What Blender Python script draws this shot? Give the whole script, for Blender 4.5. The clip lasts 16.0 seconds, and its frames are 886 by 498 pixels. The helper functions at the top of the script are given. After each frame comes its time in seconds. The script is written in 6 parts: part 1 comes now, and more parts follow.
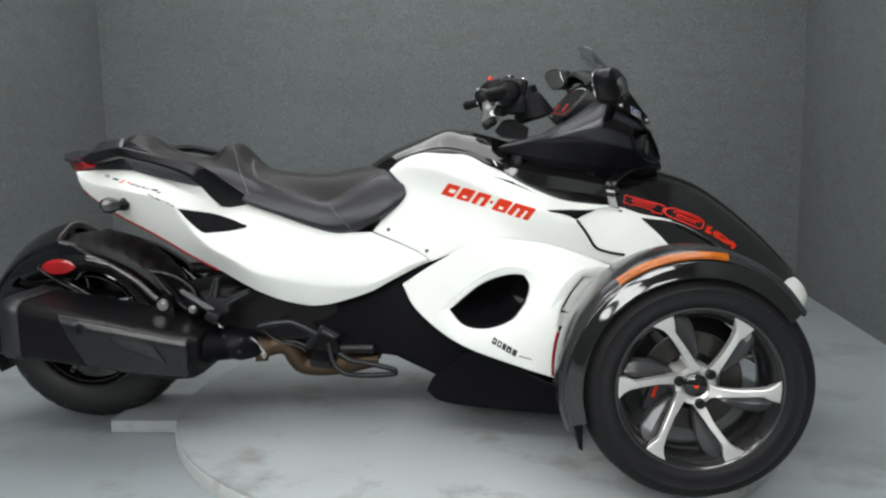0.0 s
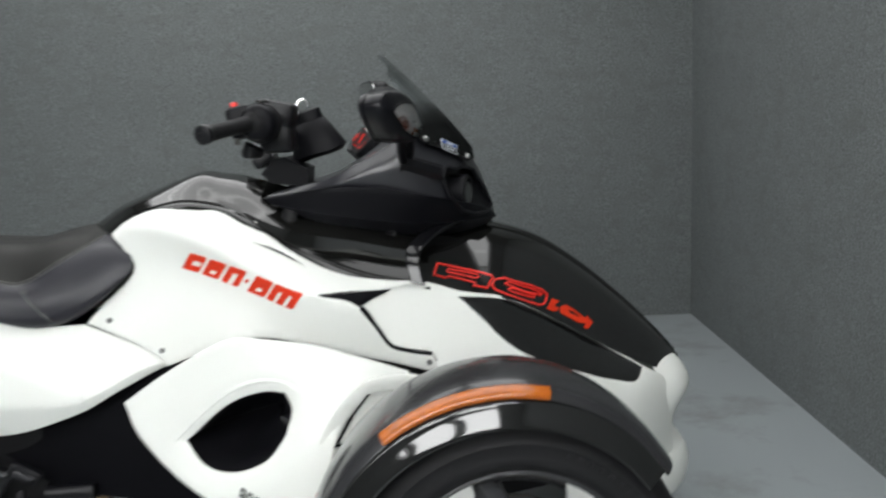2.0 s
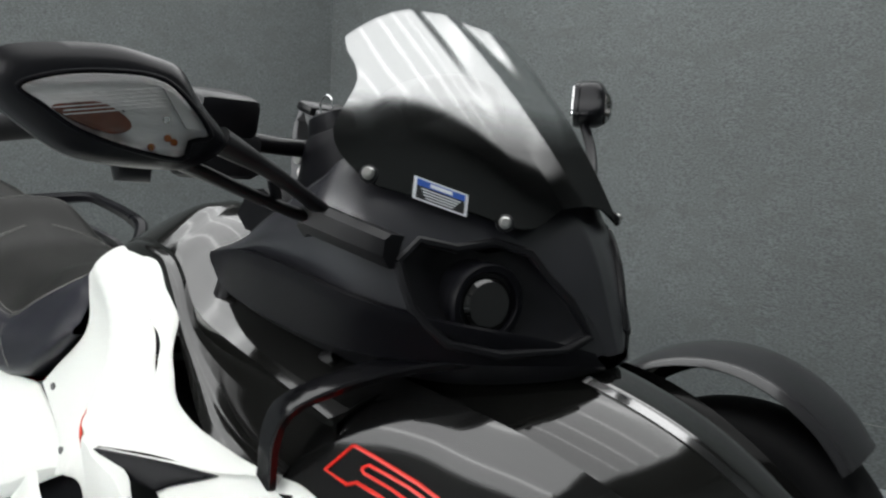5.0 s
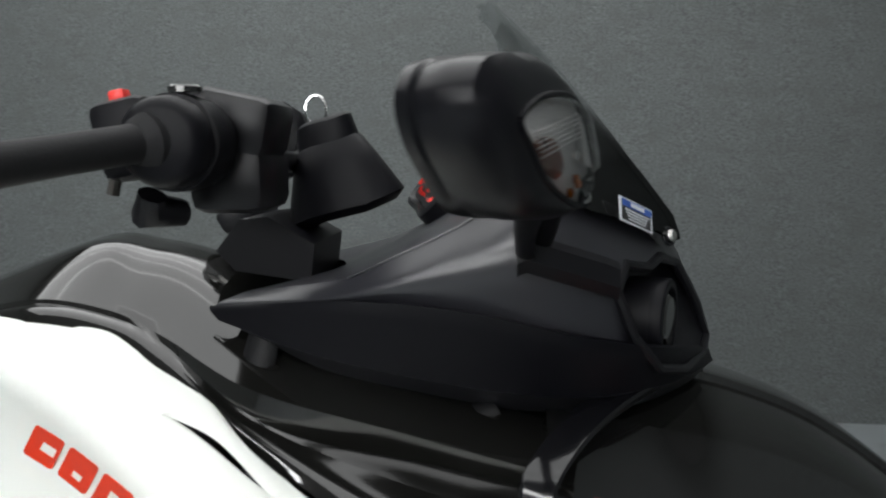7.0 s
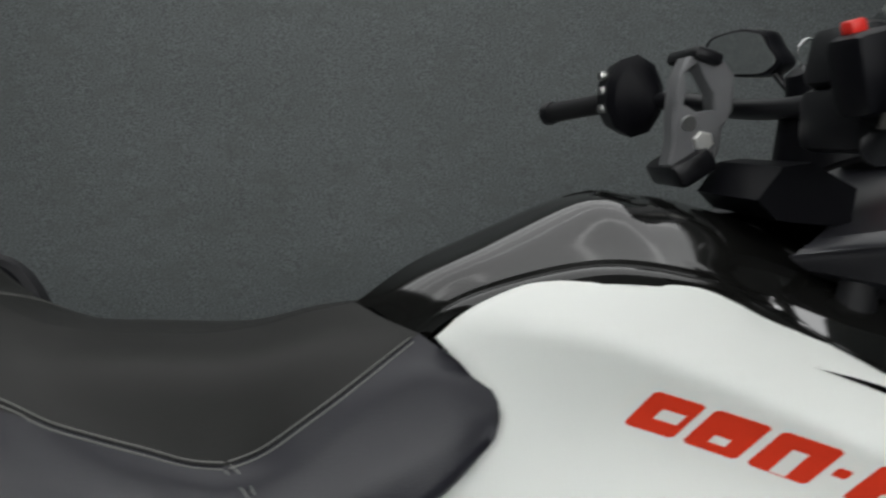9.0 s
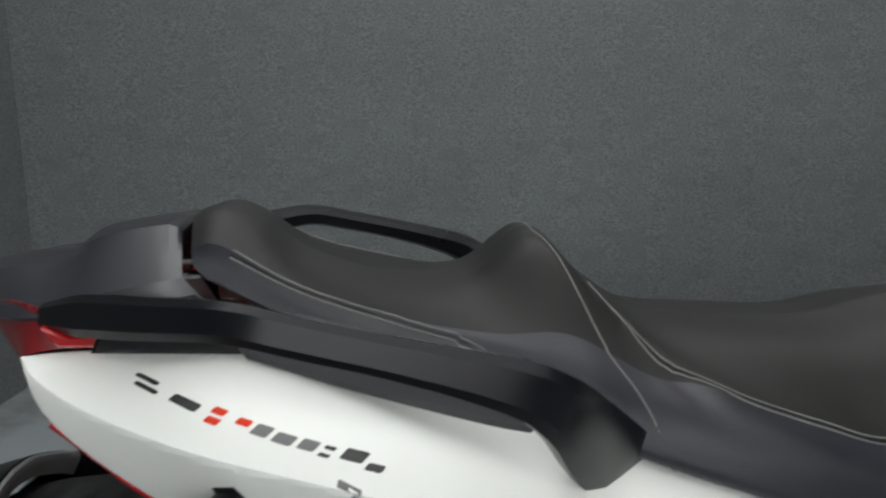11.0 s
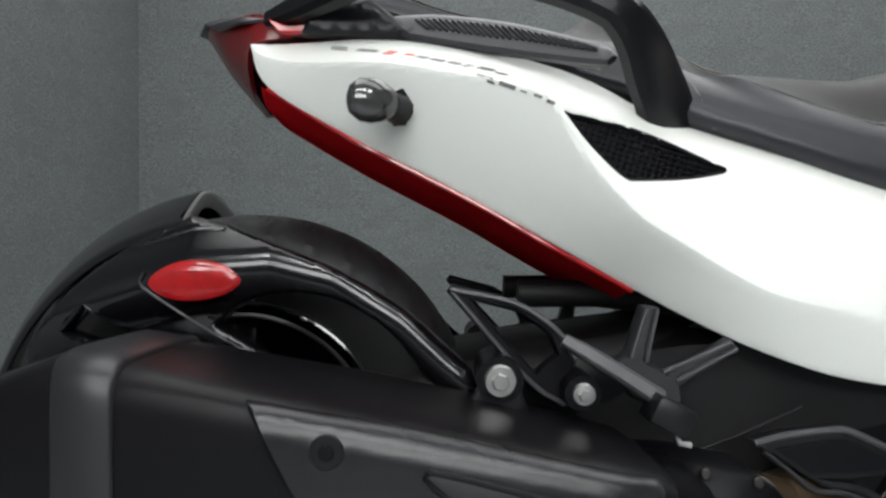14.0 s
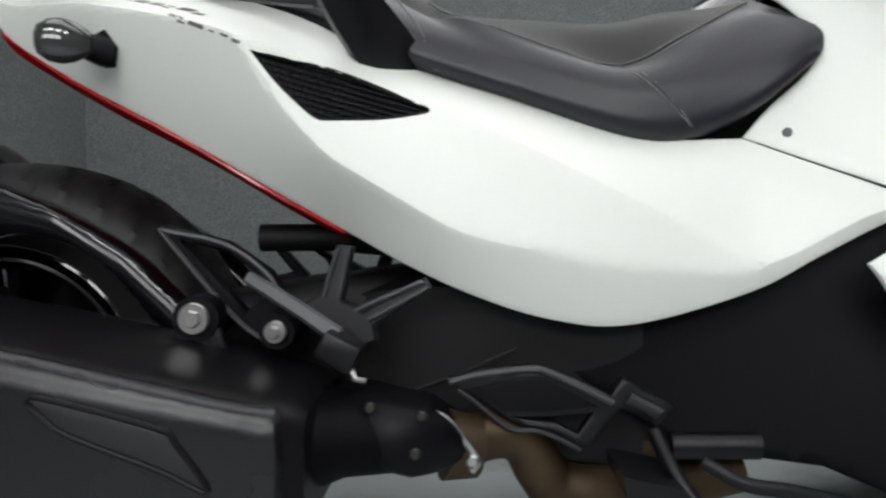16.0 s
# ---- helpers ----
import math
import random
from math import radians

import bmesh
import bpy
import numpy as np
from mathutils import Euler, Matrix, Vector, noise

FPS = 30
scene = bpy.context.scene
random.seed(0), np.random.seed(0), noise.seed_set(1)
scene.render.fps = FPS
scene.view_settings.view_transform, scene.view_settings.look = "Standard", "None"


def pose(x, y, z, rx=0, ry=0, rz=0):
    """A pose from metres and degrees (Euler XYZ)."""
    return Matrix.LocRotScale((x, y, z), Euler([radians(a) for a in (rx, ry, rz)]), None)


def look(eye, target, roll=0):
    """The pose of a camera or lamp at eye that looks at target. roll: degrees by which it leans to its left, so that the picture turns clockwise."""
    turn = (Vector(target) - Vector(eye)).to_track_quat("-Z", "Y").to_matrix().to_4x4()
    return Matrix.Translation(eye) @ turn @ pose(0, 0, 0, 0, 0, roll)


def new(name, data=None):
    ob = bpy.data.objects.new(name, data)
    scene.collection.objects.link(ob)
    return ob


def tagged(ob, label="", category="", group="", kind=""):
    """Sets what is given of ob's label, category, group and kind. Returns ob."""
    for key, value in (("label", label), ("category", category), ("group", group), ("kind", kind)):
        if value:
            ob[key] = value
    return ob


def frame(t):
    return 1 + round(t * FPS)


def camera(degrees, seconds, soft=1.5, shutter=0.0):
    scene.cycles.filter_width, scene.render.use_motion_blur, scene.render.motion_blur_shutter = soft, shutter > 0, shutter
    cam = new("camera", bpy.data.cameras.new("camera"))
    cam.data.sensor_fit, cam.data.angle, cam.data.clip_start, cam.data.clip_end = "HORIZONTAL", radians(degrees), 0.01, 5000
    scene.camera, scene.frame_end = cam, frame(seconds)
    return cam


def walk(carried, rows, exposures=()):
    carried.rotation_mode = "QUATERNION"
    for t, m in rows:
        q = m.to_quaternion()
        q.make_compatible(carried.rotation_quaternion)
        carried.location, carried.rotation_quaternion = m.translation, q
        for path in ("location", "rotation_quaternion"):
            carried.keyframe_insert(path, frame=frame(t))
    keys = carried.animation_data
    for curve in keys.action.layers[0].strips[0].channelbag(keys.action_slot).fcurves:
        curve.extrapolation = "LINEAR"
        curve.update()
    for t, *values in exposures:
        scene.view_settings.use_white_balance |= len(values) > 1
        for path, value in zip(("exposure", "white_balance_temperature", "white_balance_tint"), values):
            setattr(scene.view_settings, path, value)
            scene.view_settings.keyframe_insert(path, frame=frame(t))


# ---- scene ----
cam = camera(58.5, 16.0, soft=2.3, shutter=0.35)
PATH = [
    (0, (0.145, -0.212, 0.891), (0.039, 1.767, 0.619), -1.1),
    (0.5, (0.184, -0.117, 0.888), (0.099, 1.863, 0.622), -1.0),
    (1, (0.258, 0.041, 0.916), (0.214, 2.022, 0.644), -0.8),
    (1.5, (0.384, 0.244, 0.93), (0.366, 2.228, 0.677), -1.0),
    (2, (0.493, 0.492, 0.999), (0.588, 2.467, 0.701), -2.4),
    (2.5, (0.75, 0.91, 0.982), (0.894, 2.888, 0.726), -1.7),
    (3, (0.944, 1.175, 0.977), (0.866, 3.163, 0.771), 0.5),
    (3.5, (1.092, 1.382, 0.963), (0.590, 3.310, 0.787), -0.2),
    (4, (1.119, 1.440, 0.944), (0.322, 3.269, 0.804), 0.8),
    (4.5, (1.138, 1.539, 0.988), (0.036, 3.191, 0.756), 2.2),
    (5, (1.075, 1.608, 0.986), (-0.155, 3.173, 0.791), 2.5),
    (5.2, (1.033, 1.632, 0.995), (-0.215, 3.182, 0.794), 2.3),
    (7.3, (0.371, 1.461, 1.018), (0.376, 3.446, 0.771), 0.0),
    (7.5, (0.303, 1.455, 1.016), (0.356, 3.439, 0.767), 0.2),
    (8, (0.125, 1.47, 1.004), (0.279, 3.448, 0.747), -0.6),
    (8.5, (-0.056, 1.502, 0.998), (0.158, 3.472, 0.721), -1.0),
    (9, (-0.213, 1.531, 0.994), (-0.017, 3.499, 0.702), -1.7),
    (9.5, (-0.392, 1.544, 1.035), (-0.197, 3.498, 0.659), -2.3),
    (10, (-0.627, 1.563, 1.046), (-0.348, 3.508, 0.674), -0.3),
    (10.2, (-0.671, 1.568, 1.047), (-0.452, 3.521, 0.672), -0.7),
    (12.3, (-0.932, 1.423, 0.913), (-0.863, 3.399, 0.607), -1.1),
    (12.5, (-0.923, 1.397, 0.891), (-0.874, 3.371, 0.574), -1.0),
    (13, (-0.908, 1.328, 0.81), (-0.888, 3.307, 0.522), -1.1),
    (13.5, (-0.897, 1.261, 0.678), (-0.901, 3.256, 0.541), -0.7),
    (14, (-0.895, 1.235, 0.549), (-0.897, 3.235, 0.567), -0.3),
    (14.5, (-0.868, 1.224, 0.514), (-0.884, 3.224, 0.527), -0.3),
    (15, (-0.797, 1.21, 0.534), (-0.836, 3.209, 0.465), -0.2),
    (15.5, (-0.659, 1.212, 0.533), (-0.753, 3.207, 0.444), -0.2),
    (16, (-0.528, 1.234, 0.51), (-0.595, 3.232, 0.46), -0.3),
]
walk(cam, [(t, look(eye, target, roll)) for t, eye, target, roll in PATH], [(0.0, 0.63), (2.0, 0.61), (2.5, 0.57), (3.0, 0.73), (4.0, 0.77), (5.2, 0.73), (7.3, 0.47), (8.0, 0.15), (9.0, -0.10), (9.5, -0.05), (10.2, 0.08), (12.3, 0.53), (13.5, 0.69), (14.5, 0.81), (15.0, 0.73), (16.0, 0.41)])

# ---- light ----
world = bpy.data.worlds.new("world")
world.use_nodes = True
world.node_tree.nodes["Background"].inputs[0].default_value = (0.5, 0.53, 0.52, 1)
world.node_tree.nodes["Background"].inputs[1].default_value = 0.05
scene.world = world
YC = 2.38          # the machine's middle plane
FLOOR = -0.025
TABLE = 0.025


# ---- materials ----
def mat(name, base, rough=0.5, metal=0.0, coat=0.0, vary=0.08, scale=9.0, bump=0.0, bump_scale=300.0, rough_vary=0.08, emit=0.0, stretch=(1, 1, 1), spec=0.5, alpha=0.0, fleck=0.0, coat_rough=0.04, stain=None):
    m = bpy.data.materials.new(name)
    m.use_nodes = True
    nt = m.node_tree
    b = nt.nodes["Principled BSDF"]
    tc = nt.nodes.new("ShaderNodeTexCoord")
    mp = nt.nodes.new("ShaderNodeMapping")
    mp.inputs["Scale"].default_value = stretch
    nt.links.new(tc.outputs["Object"], mp.inputs[0])
    n1 = nt.nodes.new("ShaderNodeTexNoise")
    n1.inputs["Scale"].default_value, n1.inputs["Detail"].default_value = scale, 4
    n2 = nt.nodes.new("ShaderNodeTexNoise")
    n2.inputs["Scale"].default_value, n2.inputs["Detail"].default_value = bump_scale, 3
    for n in (n1, n2):
        nt.links.new(mp.outputs[0], n.inputs["Vector"])
    mix = nt.nodes.new("ShaderNodeMix")
    mix.data_type = "RGBA"
    c = Vector(base)
    mix.inputs["A"].default_value = (*(c * (1 - vary)), 1)
    mix.inputs["B"].default_value = (*[min(1, v) for v in c * (1 + vary)], 1)
    nt.links.new(n1.outputs["Fac"], mix.inputs["Factor"])
    last = mix.outputs["Result"]
    if fleck:
        ramp = nt.nodes.new("ShaderNodeMapRange")
        ramp.inputs["From Min"].default_value, ramp.inputs["From Max"].default_value = 0.35, 0.65
        ramp.inputs["To Min"].default_value, ramp.inputs["To Max"].default_value = 1 - fleck, 1 + fleck
        nt.links.new(n2.outputs["Fac"], ramp.inputs["Value"])
        mul = nt.nodes.new("ShaderNodeMix")
        mul.data_type, mul.blend_type = "RGBA", "MULTIPLY"
        mul.inputs["Factor"].default_value = 1
        nt.links.new(last, mul.inputs["A"])
        nt.links.new(ramp.outputs[0], mul.inputs["B"])
        last = mul.outputs["Result"]
    if stain:
        n3 = nt.nodes.new("ShaderNodeTexNoise")
        n3.inputs["Scale"].default_value, n3.inputs["Detail"].default_value, n3.inputs["Roughness"].default_value = stain[1], 7, 0.65
        nt.links.new(mp.outputs[0], n3.inputs["Vector"])
        mask = nt.nodes.new("ShaderNodeMapRange")
        mask.inputs["From Min"].default_value, mask.inputs["From Max"].default_value = stain[2], stain[2] + 0.16
        mask.inputs["To Max"].default_value = stain[3]
        nt.links.new(n3.outputs["Fac"], mask.inputs["Value"])
        dirt = nt.nodes.new("ShaderNodeMix")
        dirt.data_type = "RGBA"
        dirt.inputs["B"].default_value = (*stain[0], 1)
        nt.links.new(mask.outputs[0], dirt.inputs["Factor"])
        nt.links.new(last, dirt.inputs["A"])
        last = dirt.outputs["Result"]
    nt.links.new(last, b.inputs["Base Color"])
    rr = nt.nodes.new("ShaderNodeMapRange")
    rr.inputs["To Min"].default_value, rr.inputs["To Max"].default_value = max(0.02, rough - rough_vary), min(1, rough + rough_vary)
    nt.links.new(n1.outputs["Fac"], rr.inputs["Value"])
    nt.links.new(rr.outputs[0], b.inputs["Roughness"])
    b.inputs["Metallic"].default_value = metal
    b.inputs["Coat Weight"].default_value = coat
    b.inputs["Coat Roughness"].default_value = coat_rough
    b.inputs["Specular IOR Level"].default_value = spec
    if alpha:
        b.inputs["Transmission Weight"].default_value = alpha
    if bump:
        bp = nt.nodes.new("ShaderNodeBump")
        bp.inputs["Strength"].default_value, bp.inputs["Distance"].default_value = bump, 0.002
        nt.links.new(n2.outputs["Fac"], bp.inputs["Height"])
        nt.links.new(bp.outputs[0], b.inputs["Normal"])
    if emit:
        b.inputs["Emission Color"].default_value = (*base, 1)
        b.inputs["Emission Strength"].default_value = emit
    return m


WHITE = mat("white_pearl_paint", (0.73, 0.745, 0.71), 0.42, coat=0.06, vary=0.015, rough_vary=0.04, bump=0.02, bump_scale=900)
GLOSS = mat("black_gloss_paint", (0.007, 0.007, 0.007), 0.08, coat=0.8, vary=0.1, rough_vary=0.03, coat_rough=0.035)
GLOSS2 = mat("black_semi_gloss", (0.004, 0.004, 0.005), 0.15, spec=0.5, vary=0.1, rough_vary=0.05)
SATIN = mat("black_satin_plastic", (0.0055, 0.0055, 0.007), 0.36, spec=0.28, vary=0.1, bump=0.05, bump_scale=1500)
RAIL = mat("black_rail_coating", (0.0042, 0.0042, 0.0058), 0.30, spec=0.22, vary=0.1, bump=0.05, bump_scale=1500)
DASHSAT = mat("black_dash_plastic", (0.016, 0.016, 0.020), 0.31, spec=0.75, vary=0.12, bump=0.05, bump_scale=1500)
MATTE = mat("black_grained_plastic", (0.0035, 0.0035, 0.005), 0.42, spec=0.13, vary=0.12, bump=0.12, bump_scale=1400)
GREYPL = mat("dark_grey_gloss_plastic", (0.022, 0.022, 0.024), 0.24, spec=0.42, coat=0.25, vary=0.1)
VINYL = mat("seat_vinyl", (0.0098, 0.0098, 0.0088), 0.47, spec=0.25, vary=0.12, bump=0.25, bump_scale=700)
VINYL_SIDE = mat("seat_side_vinyl", (0.0110, 0.0110, 0.0165), 0.32, spec=0.42, vary=0.12, bump=0.2, bump_scale=900, stretch=(0.4, 1, 1))
PADVINYL = mat("ribbed_pad_vinyl", (0.030, 0.030, 0.034), 0.34, spec=0.5, vary=0.12, bump=0.2, bump_scale=900)
BELLY = mat("dull_belly_plastic", (0.0030, 0.0030, 0.0042), 0.46, spec=0.07, vary=0.15, bump=0.12, bump_scale=1400)
THREAD = mat("grey_thread", (0.16, 0.16, 0.15), 0.8, bump=0.3, bump_scale=2500)
RUBBER = mat("tyre_rubber", (0.012, 0.012, 0.013), 0.62, spec=0.18, vary=0.25, scale=14, bump=0.15, bump_scale=500)
# Paler and shinier than RUBBER, for the light that greys the rear tread.
TREAD = mat("lit_tread_rubber", (0.015, 0.015, 0.016), 0.50, spec=0.3, vary=0.25, scale=14, bump=0.15, bump_scale=500)
ALU = mat("machined_aluminium", (0.74, 0.73, 0.70), 0.36, metal=0.72, vary=0.04, scale=40)
DARKMET = mat("charcoal_wheel_paint", (0.060, 0.060, 0.064), 0.34, metal=0.4, coat=0.3, vary=0.1)
RIMDARK = mat("black_rim_paint", (0.010, 0.010, 0.011), 0.25, coat=0.4, vary=0.1)
STEEL = mat("zinc_steel", (0.42, 0.42, 0.41), 0.32, metal=1.0, vary=0.15, scale=60)
DISC = mat("brake_disc_steel", (0.07, 0.066, 0.062), 0.42, metal=1.0, vary=0.15, scale=40)
CHROME = mat("chrome", (0.75, 0.75, 0.75), 0.10, metal=1.0, vary=0.03)
PIPE = mat("heat_tinted_pipe", (0.085, 0.058, 0.034), 0.5, metal=0.8, vary=0.5, scale=18)
ENGINE = mat("dark_engine_castings", (0.006, 0.006, 0.007), 0.55, spec=0.25, vary=0.3, scale=20, bump=0.2)
# A lighter grey than CASTING, for raised edges and the peg bar.
CASTLIGHT = mat("lighter_grey_powder_coat", (0.045, 0.046, 0.050), 0.36, metal=0.1, vary=0.2, bump=0.15, bump_scale=900)
RISER = mat("bare_grey_casting", (0.15, 0.15, 0.155), 0.42, metal=0.3, vary=0.2, scale=30, bump=0.15, bump_scale=700)
CASTING = mat("grey_powder_coat", (0.018, 0.018, 0.021), 0.38, metal=0.1, vary=0.15, bump=0.15, bump_scale=900)
MUFFLER = mat("black_muffler_coating", (0.005, 0.0046, 0.0056), 0.36, spec=0.17, vary=0.25, rough_vary=0.02, scale=5, bump=0.1, bump_scale=1200)
REDLENS = mat("red_lens", (0.33, 0.006, 0.008), 0.18, coat=0.4, vary=0.5, scale=38)
LAMPRED = mat("dark_red_lamp_lens", (0.13, 0.005, 0.007), 0.30, coat=0.15, coat_rough=0.2, vary=0.35, scale=26, stretch=(2, 1, 1))
REDPANEL = mat("dark_red_lens", (0.46, 0.008, 0.012), 0.6, coat=0.0, spec=0.0, vary=0.25, scale=25)
AMBER = mat("amber_lens", (0.36, 0.085, 0.002), 0.22, coat=0.3, vary=0.45, scale=60, stretch=(1, 1, 3))
REDINK = mat("red_orange_vinyl", (0.62, 0.036, 0.011), 0.5, vary=0.04, spec=0.15)
REDLINE = mat("bright_red_vinyl", (0.80, 0.030, 0.020), 0.4, vary=0.04)
BLACKINK = mat("black_vinyl", (0.012, 0.012, 0.012), 0.4)
GREYINK = mat("grey_vinyl", (0.12, 0.12, 0.12), 0.4)
BLUEINK = mat("blue_print", (0.03, 0.10, 0.42), 0.35)
WHITEINK = mat("white_print", (0.75, 0.77, 0.8), 0.35)
MIRROR = mat("mirror_glass", (0.8, 0.8, 0.8), 0.03, metal=1.0, vary=0.01, rough_vary=0.01)
SMOKE = mat("smoked_lens", (0.03, 0.03, 0.03), 0.15, coat=1.0)
WALL = mat("grey_wall_carpet", (0.138, 0.149, 0.149), 0.95, vary=0.12, scale=1.6, bump=0.8, bump_scale=105, spec=0.1, fleck=0.26, stretch=(1, 1, 2.0), stain=((0.118, 0.126, 0.122), 7.0, 0.5, 0.55))
FLOORP = mat("grey_floor_paint", (0.285, 0.312, 0.322), 0.45, vary=0.10, scale=2.5, bump=0.05, bump_scale=90, rough_vary=0.15, stain=((0.12, 0.118, 0.098), 2.4, 0.52, 0.6))
TABLERIM = mat("worn_rim_paint", (0.46, 0.47, 0.46), 0.5, vary=0.2, scale=14, stain=((0.11, 0.095, 0.07), 9.0, 0.55, 0.7))
TABLEP = mat("scuffed_table_paint", (0.335, 0.357, 0.362), 0.45, vary=0.12, scale=5, bump=0.1, bump_scale=120, rough_vary=0.15, stain=((0.13, 0.12, 0.095), 4.2, 0.53, 0.6))
CEIL = mat("grey_ceiling_paint", (0.20, 0.20, 0.20), 0.9, vary=0.08)
LAMPBODY = mat("lamp_housing_enamel", (0.7, 0.7, 0.7), 0.5)


def lamp_mat(name, strength, colour):
    m = bpy.data.materials.new(name)
    m.use_nodes = True
    nt = m.node_tree
    e = nt.nodes.new("ShaderNodeEmission")
    e.inputs[0].default_value, e.inputs[1].default_value = (*colour, 1), strength
    nt.links.new(e.outputs[0], nt.nodes["Material Output"].inputs[0])
    return m


TUBE = lamp_mat("fluorescent_tube", 3.2, (0.985, 1.0, 0.99))
PANEL = lamp_mat("lamp_diffuser", 15.0, (0.985, 1.0, 1.0))


def tinted_glass():
    m = bpy.data.materials.new("smoked_windshield")
    m.use_nodes = True
    nt = m.node_tree
    tr, gl = nt.nodes.new("ShaderNodeBsdfTransparent"), nt.nodes.new("ShaderNodeBsdfGlossy")
    tr.inputs[0].default_value = (0.86, 0.87, 0.87, 1)
    gl.inputs["Color"].default_value, gl.inputs["Roughness"].default_value = (1, 1, 1, 1), 0.10
    tc, sep, ramp, tint = nt.nodes.new("ShaderNodeTexCoord"), nt.nodes.new("ShaderNodeSeparateXYZ"), nt.nodes.new("ShaderNodeMapRange"), nt.nodes.new("ShaderNodeMix")
    tint.data_type = "RGBA"
    tint.inputs["A"].default_value, tint.inputs["B"].default_value = (0.05, 0.05, 0.05, 1), (0.86, 0.87, 0.87, 1)
    ramp.inputs["From Min"].default_value, ramp.inputs["From Max"].default_value = 1.01, 1.065
    nt.links.new(tc.outputs["Object"], sep.inputs[0])
    nt.links.new(sep.outputs["Z"], ramp.inputs["Value"])
    nt.links.new(ramp.outputs[0], tint.inputs["Factor"])
    nt.links.new(tint.outputs["Result"], tr.inputs[0])
    # Gloss is dimmed towards the lower edge so that reflections fade out there.
    sheen = nt.nodes.new("ShaderNodeMix")
    sheen.data_type = "RGBA"
    sheen.inputs["A"].default_value, sheen.inputs["B"].default_value = (0.35, 0.35, 0.35, 1), (1, 1, 1, 1)
    nt.links.new(ramp.outputs[0], sheen.inputs["Factor"])
    nt.links.new(sheen.outputs["Result"], gl.inputs["Color"])
    mx = nt.nodes.new("ShaderNodeMixShader")
    mx.inputs[0].default_value = 0.20
    nt.links.new(tr.outputs[0], mx.inputs[1])
    nt.links.new(gl.outputs[0], mx.inputs[2])
    nt.links.new(mx.outputs[0], nt.nodes["Material Output"].inputs[0])
    return m


GLASS = tinted_glass()


# ---- modelling helpers ----
def part(name, bm, material, parent=None, label="", smooth=40):
    """One mesh object from a bmesh, under a thing or a part; edges sharper than smooth degrees stay sharp."""
    bmesh.ops.recalc_face_normals(bm, faces=bm.faces)
    for f in bm.faces:
        f.smooth = True
    for e in bm.edges:
        e.smooth = e.calc_face_angle(0) < radians(smooth)
    me = bpy.data.meshes.new(name)
    bm.to_mesh(me)
    bm.free()
    me.materials.append(material)
    ob = new(name, me)
    ob.parent = parent
    if label:
        ob["label"] = label
    return ob


def spline(pts, n, closed=False):
    """n points along a Catmull-Rom curve through pts."""
    p = np.array(pts, float)
    if closed:
        q = np.vstack([p[-1], p, p[0], p[1]])
    else:
        q = np.vstack([2 * p[0] - p[1], p, 2 * p[-1] - p[-2]])
    m = len(q) - 3
    d = np.linalg.norm(np.diff(q[1:-1], axis=0), axis=1)
    s = np.r_[0, np.cumsum(d)]
    out = []
    for k in range(n):
        v = s[-1] * k / (n if closed else n - 1)
        i = min(m - 1, int(np.searchsorted(s, v, side="right")) - 1)
        t = (v - s[i]) / max(1e-9, s[i + 1] - s[i])
        a, b, c, e = q[i:i + 4]
        out.append(0.5 * (2 * b + (c - a) * t + (2 * a - 5 * b + 4 * c - e) * t * t + (3 * b - a - 3 * c + e) * t ** 3))
    return np.array(out)


def local(p):
    """From (along, out to the machine's right, up) to its own axes."""
    return (p[0], -p[1], p[2])


def grid(rows, wrap_u=False, wrap_v=False, bm=None):
    bm = bm or bmesh.new()
    vs = [[bm.verts.new(local(p)) for p in r] for r in rows]
    nu, nv = len(vs), len(vs[0])
    for i in range(nu if wrap_u else nu - 1):
        for j in range(nv if wrap_v else nv - 1):
            q = [vs[i][j], vs[(i + 1) % nu][j], vs[(i + 1) % nu][(j + 1) % nv], vs[i][(j + 1) % nv]]
            bm.faces.new(q)
    return bm, vs


def flip(p, side):
    return (p[0], p[1] * side, p[2])


def curves(rails, nu=40, nv=0, side=1, mirror=False, thick=0.0, close_v=False):
    """A skin over lengthwise rails; nv > 0 also rounds it between the rails. mirror: across the middle plane (first rail on it)."""
    r = np.array([spline(c, nu) for c in rails])          # rail, u, 3
    if nv:
        r = np.array([spline(r[:, i], nv) for i in range(nu)]).transpose(1, 0, 2)
    r = r * np.array([1, side, 1])
    if mirror:
        r = np.concatenate([r[:0:-1] * np.array([1, -1, 1]), r])
    bm, _ = grid(r.tolist(), wrap_u=close_v)
    if thick:
        bmesh.ops.recalc_face_normals(bm, faces=bm.faces)
        bmesh.ops.solidify(bm, geom=bm.faces[:], thickness=thick)
    return bm


def strips(groups, nu=40, nv=6, mirror=True, thick=0.0):
    """Several lengthwise skins side by side, each smooth in itself, with a crisp edge where they meet."""
    bm = bmesh.new()
    for rails in groups:
        r = np.array([spline(c, nu) for c in rails])
        r = np.array([spline(r[:, i], nv) for i in range(nu)]).transpose(1, 0, 2)
        for q in ((1, -1) if mirror else (1,)):
            grid((r * np.array([1, q, 1])).tolist(), bm=bm)
    bmesh.ops.remove_doubles(bm, verts=bm.verts, dist=1e-5)
    if thick:
        bmesh.ops.recalc_face_normals(bm, faces=bm.faces)
        bmesh.ops.solidify(bm, geom=bm.faces[:], thickness=thick)
    return bm


def capped(rings, bm=None):
    """A closed body through rings of points."""
    bm, vs = grid(rings, wrap_v=True, bm=bm)
    bm.faces.new(vs[0][::-1])
    bm.faces.new(vs[-1])
    return bm


